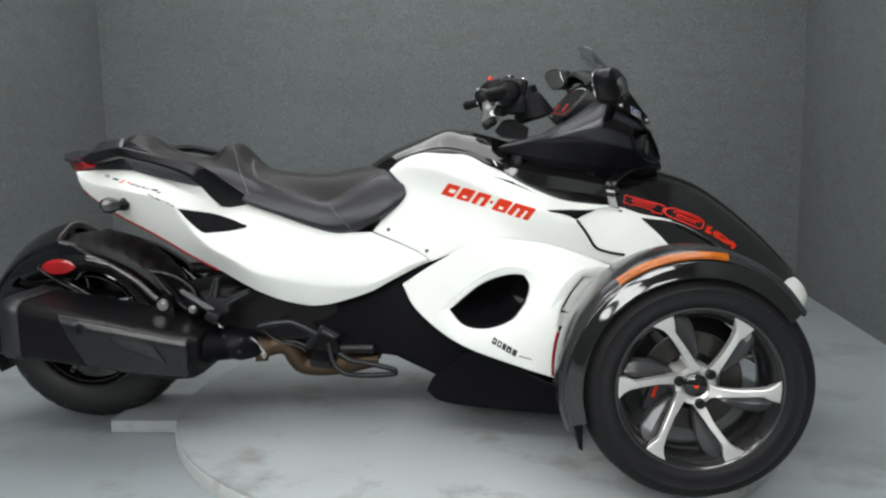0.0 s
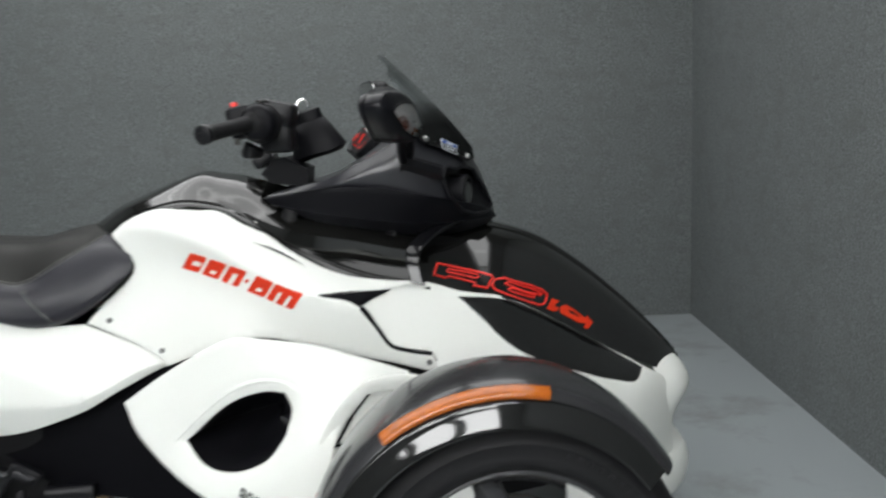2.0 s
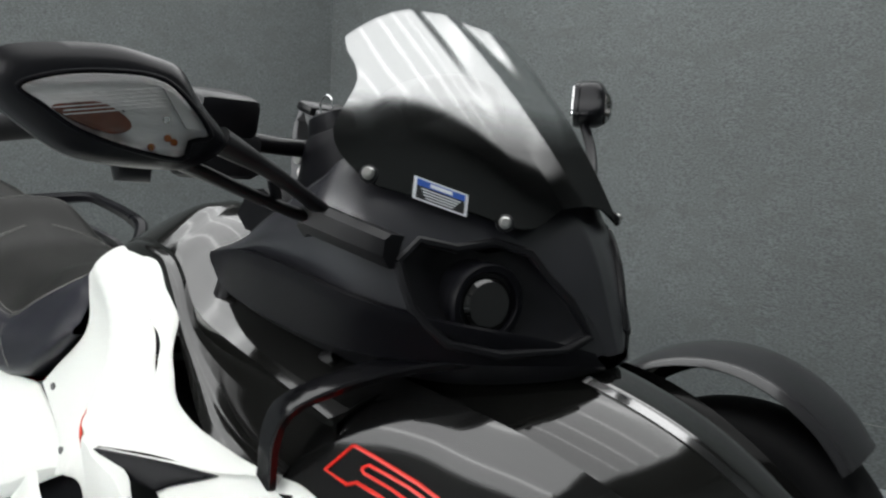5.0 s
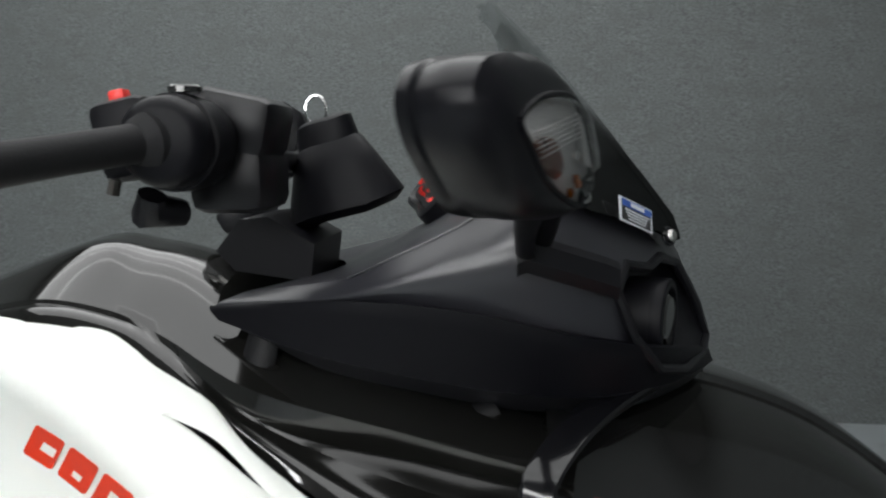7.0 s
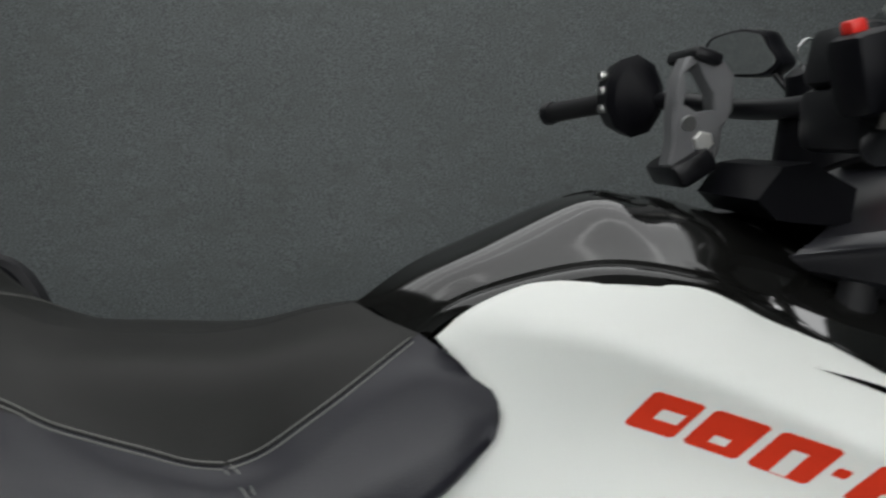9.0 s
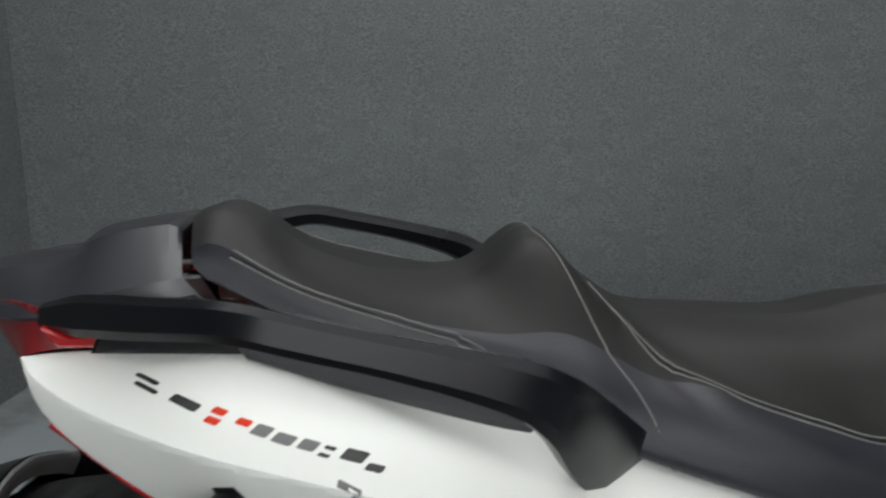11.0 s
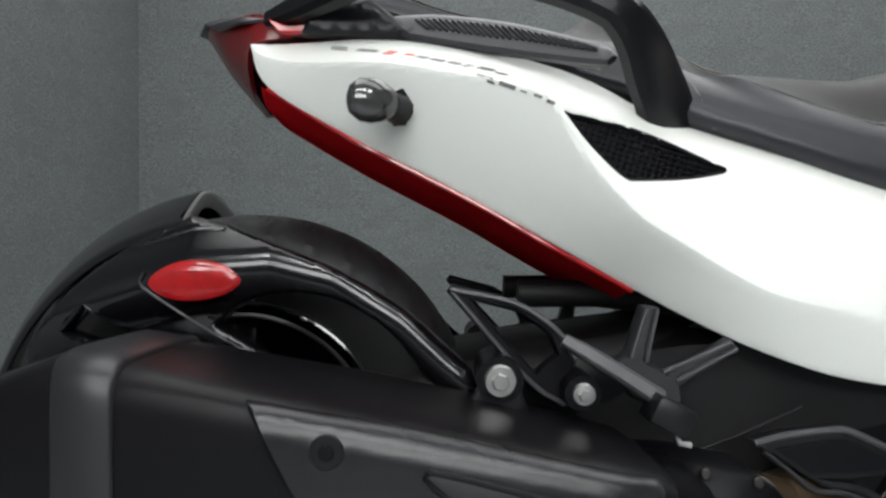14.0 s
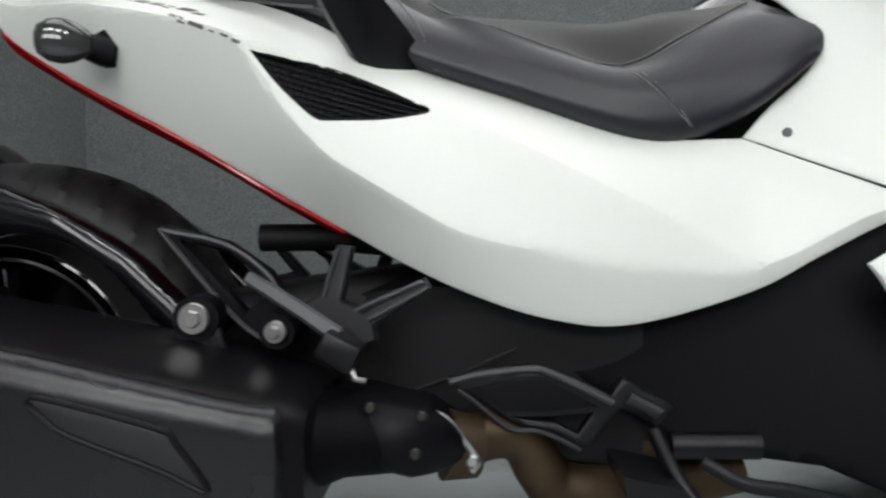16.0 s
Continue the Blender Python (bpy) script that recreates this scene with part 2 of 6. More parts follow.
def tube(pts, r, seg=10, n=0, bm=None, flat=1.0):
    """A rod along a curve; r is one radius or one for each given point. flat squeezes it across."""
    p = spline(pts, n) if n else np.array(pts, float)
    rr = np.interp(np.linspace(0, 1, len(p)), np.linspace(0, 1, len(r)), r) if isinstance(r, (list, tuple)) else [r] * len(p)
    rings = []
    side = None
    for i in range(len(p)):
        d = Vector(p[min(i + 1, len(p) - 1)] - p[max(i - 1, 0)]).normalized()
        if side is None:
            side = d.cross(Vector((0.13, 0.21, 0.97)))
        side = (side - d * side.dot(d)).normalized()
        up = d.cross(side)
        rings.append([tuple(Vector(p[i]) + (side * math.cos(a) + up * math.sin(a) * flat) * rr[i]) for a in np.linspace(0, 2 * math.pi, seg, endpoint=False)])
    return capped(rings, bm)


def tps(ctrl, ease=0.0):
    """A smooth sheet w(x, z) through control points (x, z, w); ease lets it pass near them for a calmer surface."""
    c = np.array(ctrl, float)
    n = len(c)
    k = lambda r: np.where(r > 0, r * r * np.log(r + 1e-12), 0)
    a = np.zeros((n + 3, n + 3))
    a[:n, :n] = k(np.hypot(c[:, None, 0] - c[None, :, 0], c[:, None, 1] - c[None, :, 1])) + ease * np.eye(n)
    a[:n, n:] = np.c_[np.ones(n), c[:, :2]]
    a[n:, :n] = a[:n, n:].T
    s = np.linalg.solve(a, np.r_[c[:, 2], 0, 0, 0])

    def sheet(x, z):
        x, z = np.atleast_1d(x), np.atleast_1d(z)
        r = np.hypot(x[:, None] - c[None, :, 0], z[:, None] - c[None, :, 1])
        return k(r) @ s[:n] + s[n] + s[n + 1] * x + s[n + 2] * z
    return sheet


def flat(w):
    return lambda x, z: np.full(np.atleast_1d(x).shape, float(w))


def inside(px, pz, poly):
    x1, z1 = poly[:, 0], poly[:, 1]
    x2, z2 = np.roll(x1, -1), np.roll(z1, -1)
    hit = ((z1[None] > pz[:, None]) != (z2[None] > pz[:, None])) & (px[:, None] < (x2 - x1)[None] * (pz[:, None] - z1[None]) / np.where(z2 == z1, 1e-9, z2 - z1)[None] + x1[None])
    return hit.sum(1) % 2 == 1


def outline(pts, n=0):
    """A closed outline in (x, z): straight between the points, or smooth with n points. A list of lists is joined of smooth runs."""
    if isinstance(pts[0][0], (list, tuple)):
        out = []
        for run in pts:
            out += spline(run, max(2, len(run) * 7)).tolist()[:-1] if len(run) > 2 else [run[0]]
        return np.array(out)
    if n:
        return spline(pts, n, closed=True)
    p, out = np.array(pts, float), []
    for a, b in zip(p, np.roll(p, -1, 0)):
        m = max(1, int(np.linalg.norm(b - a) / 0.02))
        out += [a + (b - a) * i / m for i in range(m)]
    return np.array(out)


def sheet_panel(edge, wf, thick=0.004, step=0.012, holes=(), side=1, curl=0.002, lift=0.0, crease=(), bev=0.0035):
    """A curved panel over an outline in (x, z), bent to w = wf(x, z), with thickness, turned edges and real holes."""
    from mathutils.geometry import delaunay_2d_cdt
    loops = [np.array(edge)] + [np.array(h) for h in holes]
    lo, hi = loops[0].min(0), loops[0].max(0)
    gx, gz = np.meshgrid(np.arange(lo[0], hi[0], step), np.arange(lo[1], hi[1], step * 0.87))
    gx = gx + (np.arange(gx.shape[0]) % 2)[:, None] * step / 2
    gx, gz = gx.ravel(), gz.ravel()
    ok = inside(gx, gz, loops[0])
    for h in loops[1:]:
        ok &= ~inside(gx, gz, h)
    rim = np.vstack(loops)
    fold = np.array([p for p in crease if inside(np.array([p[0]]), np.array([p[1]]), loops[0])[0] and np.hypot(*(rim - p).T).min() > step * .9 and (len(loops) < 2 or np.hypot(*(np.vstack(loops[1:]) - p).T).min() > .012) and not any(inside(np.array([p[0]]), np.array([p[1]]), h)[0] for h in loops[1:])]) if len(crease) else np.zeros((0, 2))
    ring_pts, ring_edges = [], []
    if curl:
        for k, l in enumerate(loops):
            t = np.roll(l, -1, 0) - np.roll(l, 1, 0)
            n = np.c_[-t[:, 1], t[:, 0]] / np.maximum(1e-9, np.hypot(*t.T))[:, None]
            area = np.sum(l[:, 0] * np.roll(l[:, 1], -1) - np.roll(l[:, 0], -1) * l[:, 1])
            q = l + n * bev * (1 if (area > 0) == (k == 0) else -1)
            far = np.sqrt(((q[:, None] - rim[None]) ** 2).sum(2)).min(1) > bev * 0.8
            far &= inside(q[:, 0], q[:, 1], loops[0])
            for h in loops[1:]:
                far &= ~inside(q[:, 0], q[:, 1], h)
            where = {}
            for i in range(len(q)):
                if far[i]:
                    where[i] = len(ring_pts)
                    ring_pts.append(q[i])
            ring_edges += [(where[i], where[(i + 1) % len(q)]) for i in where if (i + 1) % len(q) in where]
    inner = np.array(ring_pts).reshape(-1, 2)
    if len(inner) and len(fold):
        fold = fold[np.sqrt(((fold[:, None] - inner[None]) ** 2).sum(2)).min(1) > bev]
    keepout = np.vstack([rim, fold, inner])
    g = np.c_[gx, gz][ok]
    if len(g):
        g = g[np.sqrt(((g[:, None] - keepout[None]) ** 2).sum(2)).min(1) > step * 0.5]
    pts, edges, at = [Vector(p) for p in rim], [], 0
    for l in loops:
        edges += [(at + i, at + (i + 1) % len(l)) for i in range(len(l))]
        at += len(l)
    pts += [Vector(p) for p in fold] + [Vector(p) for p in inner] + [Vector(p) for p in g]
    edges += [(at + i, at + i + 1) for i in range(len(fold) - 1) if np.hypot(*(fold[i] - fold[i + 1])) < step * 3]
    edges += [(at + len(fold) + i, at + len(fold) + j) for i, j in ring_edges]
    v, e, f, ov, _, _ = delaunay_2d_cdt(pts, edges, [], 0, 1e-7)
    v = np.array([tuple(p) for p in v])
    cen = np.array([v[list(t)].mean(0) for t in f])
    keep = inside(cen[:, 0], cen[:, 1], loops[0])
    for h in loops[1:]:
        keep &= ~inside(cen[:, 0], cen[:, 1], h)
    f = [t for t, k in zip(f, keep) if k]
    used = sorted({i for t in f for i in t})
    w = wf(v[:, 0], v[:, 1]) + lift
    on_rim = np.array([any(i < len(rim) for i in o) for o in ov])
    w = w - on_rim * curl
    bm = bmesh.new()
    top = {i: bm.verts.new((v[i, 0], -side * w[i], v[i, 1])) for i in used}
    low = {i: bm.verts.new((v[i, 0], -side * (w[i] - thick), v[i, 1])) for i in used}
    count = {}
    for t in f:
        bm.faces.new([top[i] for i in t])
        bm.faces.new([low[i] for i in reversed(t)])
        for a, b in zip(t, t[1:] + t[:1]):
            count[(a, b)] = 1
    for a, b in list(count):
        if (b, a) not in count:
            bm.faces.new([top[b], top[a], low[a], low[b]])
    return bm


def fold_line(up, low, x0, x1, z0, z1, n=110):
    """Where two sheets meet: one height for each x between x0 and x1."""
    out = []
    for x in np.linspace(x0, x1, n):
        z = np.linspace(z0, z1, 240)
        d = up(np.full(240, x), z) - low(np.full(240, x), z)
        k = np.nonzero(d[:-1] * d[1:] < 0)[0]
        if len(k):
            i = k[-1]
            out.append((x, z[i] + (z[i + 1] - z[i]) * d[i] / (d[i] - d[i + 1])))
    return np.array(out)


def lathe(profile, centre, seg=72, bump=None, bm=None, side=1):
    """Turns (radius, w) round the cross axis through centre (x, z)."""
    rings = []
    for i in range(seg):
        a = 2 * math.pi * i / seg
        rings.append([(centre[0] + (r + (bump(a, j) if bump else 0)) * math.cos(a), side * w, centre[1] + (r + (bump(a, j) if bump else 0)) * math.sin(a)) for j, (r, w) in enumerate(profile)])
    return grid(rings, wrap_u=True, bm=bm)[0]


def disc(x, w, z, r, h, seg=20, bev=0.25, axis=(0, 1, 0), bm=None):
    """A round button, its axis along axis, with a turned edge; it stands h proud of its base."""
    bm = bm or bmesh.new()
    a = Vector(axis).normalized()
    u = a.orthogonal().normalized()
    v = a.cross(u)
    rings = []
    for rr, hh in ((r, 0), (r, h * (1 - bev)), (r - h * bev, h), (r * 0.02, h)):
        rings.append([tuple(Vector((x, w, z)) + a * hh + (u * math.cos(t) + v * math.sin(t)) * rr) for t in np.linspace(0, 2 * math.pi, seg, endpoint=False)])
    return capped(rings, bm)


def lathe_ring(centre, axis, r0, r1, h, seg=36):
    """A raised round rim from radius r0 in to r1, h proud."""
    a = Vector(axis).normalized()
    u = a.orthogonal().normalized()
    v = a.cross(u)
    rows = []
    for t in np.linspace(0, 2 * math.pi, seg, endpoint=False):
        d = u * math.cos(t) + v * math.sin(t)
        rows.append([tuple(Vector(centre) + d * r + a * k) for r, k in ((r0, -h), (r0, h * .6), (r0 - .002, h), (r1 + .002, h), (r1, h * .5), (r1, -h))])
    return grid(rows, wrap_u=True, wrap_v=True)[0]


def bar_loft(path, size, side):
    """A bar of rounded oblong section along a path: half its height and half its breadth at each point."""
    p, q = spline(path, 60), np.array([np.interp(np.linspace(0, 1, 60), np.linspace(0, 1, len(size)), [v[k] for v in size]) for k in (0, 1)])
    rings = []
    for i in range(60):
        d = Vector(p[min(i + 1, 59)] - p[max(i - 1, 0)]).normalized()
        out = Vector((0, side, .25)) - d * d.dot(Vector((0, side, .25)))
        out.normalize()
        up = d.cross(out)
        rings.append([tuple(Vector(p[i]) + up * q[0][i] * a + out * q[1][i] * b) for a, b in ((1, .55), (.6, 1), (-.6, 1), (-1, .55), (-1, -.55), (-.6, -1), (.6, -1), (1, -.55))])
    return capped(rings)


def block(x, w, z, sx, sw, sz, bev=0.004, turn=(0, 0, 0)):
    """A block with rounded edges, centred, turned by degrees about its own axes."""
    bm = bmesh.new()
    bmesh.ops.create_cube(bm, size=1)
    bmesh.ops.scale(bm, vec=(sx, sw, sz), verts=bm.verts)
    bmesh.ops.bevel(bm, geom=bm.edges[:], offset=bev, segments=2, affect="EDGES", profile=0.5)
    bmesh.ops.transform(bm, matrix=pose(x, -w, z, *turn), verts=bm.verts)
    return bm


def room_box(x0, x1, y0, y1, z0, z1):
    bm = bmesh.new()
    bmesh.ops.create_cube(bm, size=1)
    bmesh.ops.transform(bm, matrix=Matrix.LocRotScale(((x0 + x1) / 2, (y0 + y1) / 2, (z0 + z1) / 2), None, (x1 - x0, y1 - y0, z1 - z0)), verts=bm.verts)
    return bm


# ---- the room ----
ZC = 2.75
CORNERS = {"ne": (1.995, 4.535), "nw": (-2.25, 4.75), "se": (1.44, -1.6), "sw": (-2.80, -1.45)}


def wall_between(a, b, out, material):
    """A wall 12 cm thick from corner a to corner b, its inner face on the line between them."""
    (x0, y0), (x1, y1) = CORNERS[a], CORNERS[b]
    d = Vector((x1 - x0, y1 - y0)).normalized()
    n = Vector((-d.y, d.x)) * out * 0.12
    ring = [(x0, y0), (x1, y1), (x1 + n.x, y1 + n.y), (x0 + n.x, y0 + n.y)]
    bm = bmesh.new()
    lo, hi = [bm.verts.new((*p, FLOOR)) for p in ring], [bm.verts.new((*p, ZC)) for p in ring]
    bm.faces.new(lo), bm.faces.new(hi)
    for i in range(4):
        bm.faces.new([lo[i], lo[(i + 1) % 4], hi[(i + 1) % 4], hi[i]])
    return bm


tagged(part("floor", room_box(-3.0, 2.2, -1.8, 5.0, FLOOR - 0.1, FLOOR), FLOORP), "smooth grey painted concrete floor with faint scuffs", "floor", kind="structure")
wall_n = tagged(part("wall_north", wall_between("nw", "ne", 1, WALL), WALL), "wall covered in mottled grey carpet", "wall", kind="structure")
tagged(part("wall_south", wall_between("sw", "se", -1, WALL), WALL), "plain grey carpeted wall behind the viewer", "wall", kind="structure")
tagged(part("wall_west", wall_between("sw", "nw", 1, WALL), WALL), "side wall covered in mottled grey carpet", "wall", kind="structure")
tagged(part("wall_east", wall_between("se", "ne", -1, WALL), WALL), "side wall covered in mottled grey carpet", "wall", kind="structure")
tagged(part("ceiling", room_box(-3.0, 2.2, -1.8, 5.0, ZC, ZC + 0.1), CEIL), "plain grey painted ceiling", "ceiling", kind="structure")


def scuff(points, r):
    """A pale rubbed mark on the north wall, 2 mm proud."""
    bm = bmesh.new()
    rows = []
    for k, (x, z) in enumerate(points):
        y = 4.75 - (x + 2.25) * 0.2150 / 4.245 - 0.002
        q = r * (0.4 + 0.6 * abs(math.sin(k * 2.3)))
        rows.append([bm.verts.new((x, y, z - q)), bm.verts.new((x, y - 0.001, z)), bm.verts.new((x, y, z + q))])
    for a, c in zip(rows, rows[1:]):
        for i in (0, 1):
            bm.faces.new([a[i], c[i], c[i + 1], a[i + 1]])
    part("wall_scuff", bm, SCUFF, wall_n, "pale rubbed scuff")


SCUFF = mat("pale_scuff", (0.19, 0.20, 0.19), 0.9, vary=0.3, scale=40)
scuff([(.443, .195), (.48, .193), (.53, .195), (.57, .189), (.62, .187), (.66, .189), (.69, .186)], .003)


def light_bank(x, y, sx, sy):
    """A wide luminous ceiling tray with bare tubes below its diffuser."""
    e = tagged(new("light_bank"), "wide white ceiling light tray with fluorescent tubes", "ceiling lamp", kind="thing")
    e.location = (x, y, ZC)
    part("diffuser", block(0, 0, -0.03, sx, sy, 0.04, 0.01), BANK, e, "glowing diffuser")
    for s in (-1, 1):
        part("frame", block(s * (sx / 2 + 0.02), 0, -0.04, 0.04, sy + 0.08, 0.08), LAMPBODY, e)
        part("frame", block(0, s * (sy / 2 + 0.02), -0.04, sx, 0.04, 0.08), LAMPBODY, e)
    for k in range(7):
        v = (k - 3) * sy / 7
        part("tube", tube([(-sx / 2 + 0.05, v, -0.09), (sx / 2 - 0.05, v, -0.09)], 0.016, 12), TUBE, e, "glowing fluorescent tube")
        for q in (-1, 1):
            part("tube_holder", block(q * (sx / 2 - 0.03), v, -0.075, 0.03, 0.04, 0.06), LAMPBODY, e)
    return e


def panel_light(x, y, sx, sy):
    e = tagged(new("panel_light"), "square ceiling panel lamp with a white diffuser", "ceiling lamp", "panel lamps", "thing")
    e.location = (x, y, ZC)
    part("diffuser", block(0, 0, -0.04, sx - 0.04, sy - 0.04, 0.02), PANEL, e, "glowing diffuser")
    for s in (-1, 1):
        part("frame", block(s * sx / 2, 0, -0.035, 0.03, sy, 0.07), LAMPBODY, e)
        part("frame", block(0, s * sy / 2, -0.035, sx - 0.03, 0.03, 0.07), LAMPBODY, e)
    return e


BANK = lamp_mat("bank_diffuser", 1.5, (0.985, 1.0, 1.0))
light_bank(-0.27, 2.90, 3.3, 3.2)
for lx in (-1.75, -0.85, 0.05, 0.95):
    panel_light(lx, -0.25, 0.6, 0.6)


def wall_light(x, y, z):
    """An upright light panel on the wall behind the viewer."""
    e = tagged(new("wall_light"), "upright white wall lamp panel with a glowing diffuser", "wall lamp", "wall lamps", "thing")
    e.location = (x, y, z)
    part("back_box", block(0, 0.05, 0, 0.76, 0.06, 0.96, 0.008), LAMPBODY, e)
    part("diffuser", block(0, 0.01, 0, 0.70, 0.02, 0.90, 0.004), WALLLAMP, e, "glowing diffuser")
    for s in (-1, 1):
        part("frame", block(s * 0.365, 0.005, 0, 0.03, 0.035, 0.96), LAMPBODY, e)
        part("frame", block(0, 0.005, s * 0.465, 0.70, 0.035, 0.03), LAMPBODY, e)
    return e


WALLLAMP = lamp_mat("wall_lamp_diffuser", 7.0, (0.985, 1.0, 1.0))
for lx in (-2.15, -1.25, -0.35, 0.55):
    wall_light(lx, -1.40 - 0.035 * (lx + 2.15), 1.75)


# ---- turntable ----
def turntable():
    t = tagged(new("turntable"), "round low grey turntable with a worn scuffed rim on the floor", "turntable", kind="thing")
    t.location = (0.105, 2.46, 0)
    r = 0.995
    for name, prof in (("top_plate", [(0.001, TABLE), (r - 0.012, TABLE), (r - 0.004, TABLE - 0.003), (r - 0.001, TABLE - 0.009), (r - 0.02, TABLE - 0.010), (0.001, TABLE - 0.010)]), ("rim_band", [(r - 0.03, TABLE - 0.0105), (r, TABLE - 0.0105), (r + 0.001, TABLE - 0.014), (r, FLOOR), (r - 0.03, FLOOR)])):
        rings = [[(p * math.cos(a), p * math.sin(a), z) for p, z in prof] for a in np.linspace(0, 2 * math.pi, 128, endpoint=False)]
        part(name, grid(rings, wrap_u=True)[0], TABLEP if name == "top_plate" else TABLERIM, t)
    return t


turntable()
tagged(part("wheel_block", block(-0.955, -2.32, FLOOR + 0.02, 0.23, 0.27, 0.04, 0.003), TABLEP), "flat grey painted wheel block on the floor beside the turntable", "block", kind="thing")

# ---- the three-wheeled motorcycle ----
TANKGLOSS = mat("black_tank_lacquer", (0.006, 0.006, 0.0055), 0.09, coat=0.35, vary=0.1, rough_vary=0.03, coat_rough=0.04)
bike = tagged(new("three_wheel_motorcycle"), "white and black three-wheel sports motorcycle parked on the turntable", "motorcycle", kind="thing")
bike.location = (0, YC, 0)

# side sheets: w as a smooth function of (x, z)
def soft_min(a, b, k):
    """The lower of two sheets, rounded over where they meet."""
    return (a + b - np.sqrt((a - b) ** 2 + k * k)) / 2


CREASE_R = [(-.738, .653, .295), (-.675, .586, .290), (-.55, .512, .284), (-.455, .487, .279), (-.3, .462, .264), (-.196, .462, .252)]
TAIL_TOP = [(-.965, .768, .262), (-.782, .723, .298)]
WAIST = [(-.595, .660, .247), (-.485, .614, .252), (-.40, .572, .255), (-.31, .526, .254), (-.22, .476, .250)]
REAR_UP = tps([(-1.137, .824, .150), (-1.12, .80, .165), (-.95, .818, .165), (-.78, .787, .175), (-.6, .705, .178), (-.34, .627, .185), (-.2, .617, .190), (-.03, .55, .228)] + TAIL_TOP + WAIST, .0006)
REAR_MID = tps(CREASE_R + TAIL_TOP[1:] + WAIST, .0006)
REAR_LOW = tps([(-1.137, .815, .158), (-1.113, .761, .165), (-1.0, .69, .20), (-.864, .618, .213), (-.675, .51, .222), (-.484, .42, .248), (-.37, .40, .248), (-.206, .439, .243), (-.065, .51, .232)] + TAIL_TOP + CREASE_R, .0006)
REAR_MID_ON = lambda x, z: REAR_MID(x, z) + 3 * np.maximum(0, -.775 - x) + 2 * np.maximum(0, x + .20)
REAR_TOP = lambda x, z: soft_min(REAR_UP(x, z), REAR_MID_ON(x, z), .0015)
REAR = lambda x, z: soft_min(REAR_TOP(x, z), REAR_LOW(x, z), .004)
CREASE_T = [(-.12, .822, .140), (-.065, .821, .170), (-.01, .806, .190), (.055, .784, .215), (.134, .756, .256), (.2, .731, .300), (.27, .711, .358), (.319, .694, .378)]
TANK_UP = tps([(-.165, .80, .110), (-.06, .848, .130), (-.01, .853, .154), (.1, .843, .168), (.207, .79, .205), (.294, .734, .276), (.36, .712, .300), (.5, .70, .305)] + CREASE_T, .003)
TANK_LOW = tps([(-.2, .62, .185), (-.09, .72, .165), (-.03, .56, .235), (.13, .59, .312), (.3, .585, .362), (.53, .54, .37), (.45, .61, .378), (.269, .697, .364), (.2, .70, .300), (.14, .70, .256), (.2, .65, .306), (.08, .70, .218), (.016, .745, .185)] + CREASE_T, .0008)
TANK = lambda x, z: soft_min(TANK_UP(x, z), TANK_LOW(x, z), .004)
FAIR = tps([(.316, .692, .372), (.536, .557, .365), (.517, .69, .30), (.607, .66, .295), (.7, .57, .315), (.77, .51, .325), (.9, .46, .285), (1.0, .44, .22), (1.08, .42, .14), (.7, .640, .268),
            (.8, .59, .235), (.9, .53, .19), (1.0, .47, .15), (1.0, .3, .28), (.7, .4, .35), (1.1, .3, .15), (.6, .5, .36)], .002)
LOWER = tps([(-.1, .47, .29), (.16, .36, .47), (.34, .23, .52), (.18, .60, .38), (.49, .54, .42), (.05, .55, .33), (.05, .35, .40), (.34, .45, .50), (.20, .48, .44)], .001)

rear_edge = outline([[(-1.137, .817), (-1.046, .819), (-.939, .816), (-.856, .802), (-.772, .785), (-.711, .76), (-.648, .722), (-.587, .704), (-.479, .674), (-.342, .627), (-.287, .616), (-.203, .616)],
                     [(-.203, .616), (-.05, .553), (-.02, .530)], [(-.02, .53), (-.065, .510), (-.138, .474), (-.206, .439), (-.306, .408), (-.37, .399), (-.42, .404), (-.484, .420), (-.574, .456), (-.675, .510), (-.864, .618), (-1.002, .691), (-1.113, .761), (-1.137, .817)]])
vent_edge = outline([[(-.765, .705), (-.67, .684), (-.573, .646)], [(-.573, .646), (-.577, .641), (-.625, .633), (-.680, .630)], [(-.680, .630), (-.698, .633), (-.735, .667), (-.765, .705)]])
tank_edge = outline([[(-.150, .802), (-.117, .828), (-.065, .849), (-.012, .855), (.042, .855), (.096, .845), (.15, .822), (.207, .79), (.264, .757), (.36, .717), (.45, .702), (.517, .697)], [(.517, .697), (.46, .690), (.400, .690), (.316, .692)],
                     [(.316, .692), (.402, .662), (.453, .585), (.536, .560)], [(.536, .56), (.545, .525), (.44, .553), (.299, .588), (.215, .601), (.131, .590), (-.017, .532)], [(-.017, .532), (-.05, .556), (-.200, .618)], [(-.20, .618), (-.165, .655), (-.115, .70), (-.096, .735), (-.12, .77), (-.150, .802)]])
slit_edge = outline([[(.172, .782), (.23, .765), (.294, .733)], [(.294, .733), (.235, .7576), (.172, .782)]])
fair_edge = outline([[(.322, .690), (.40, .689), (.517, .694), (.602, .668), (.705, .643), (.80, .592), (.90, .527), (1.0, .462), (1.075, .415)], [(1.075, .415), (1.10, .36), (1.09, .28), (1.08, .17)],
                     [(1.08, .17), (.98, .20), (.86, .33), (.70, .45), (.543, .53)], [(.543, .53), (.538, .556), (.456, .583), (.405, .660), (.322, .690)]])
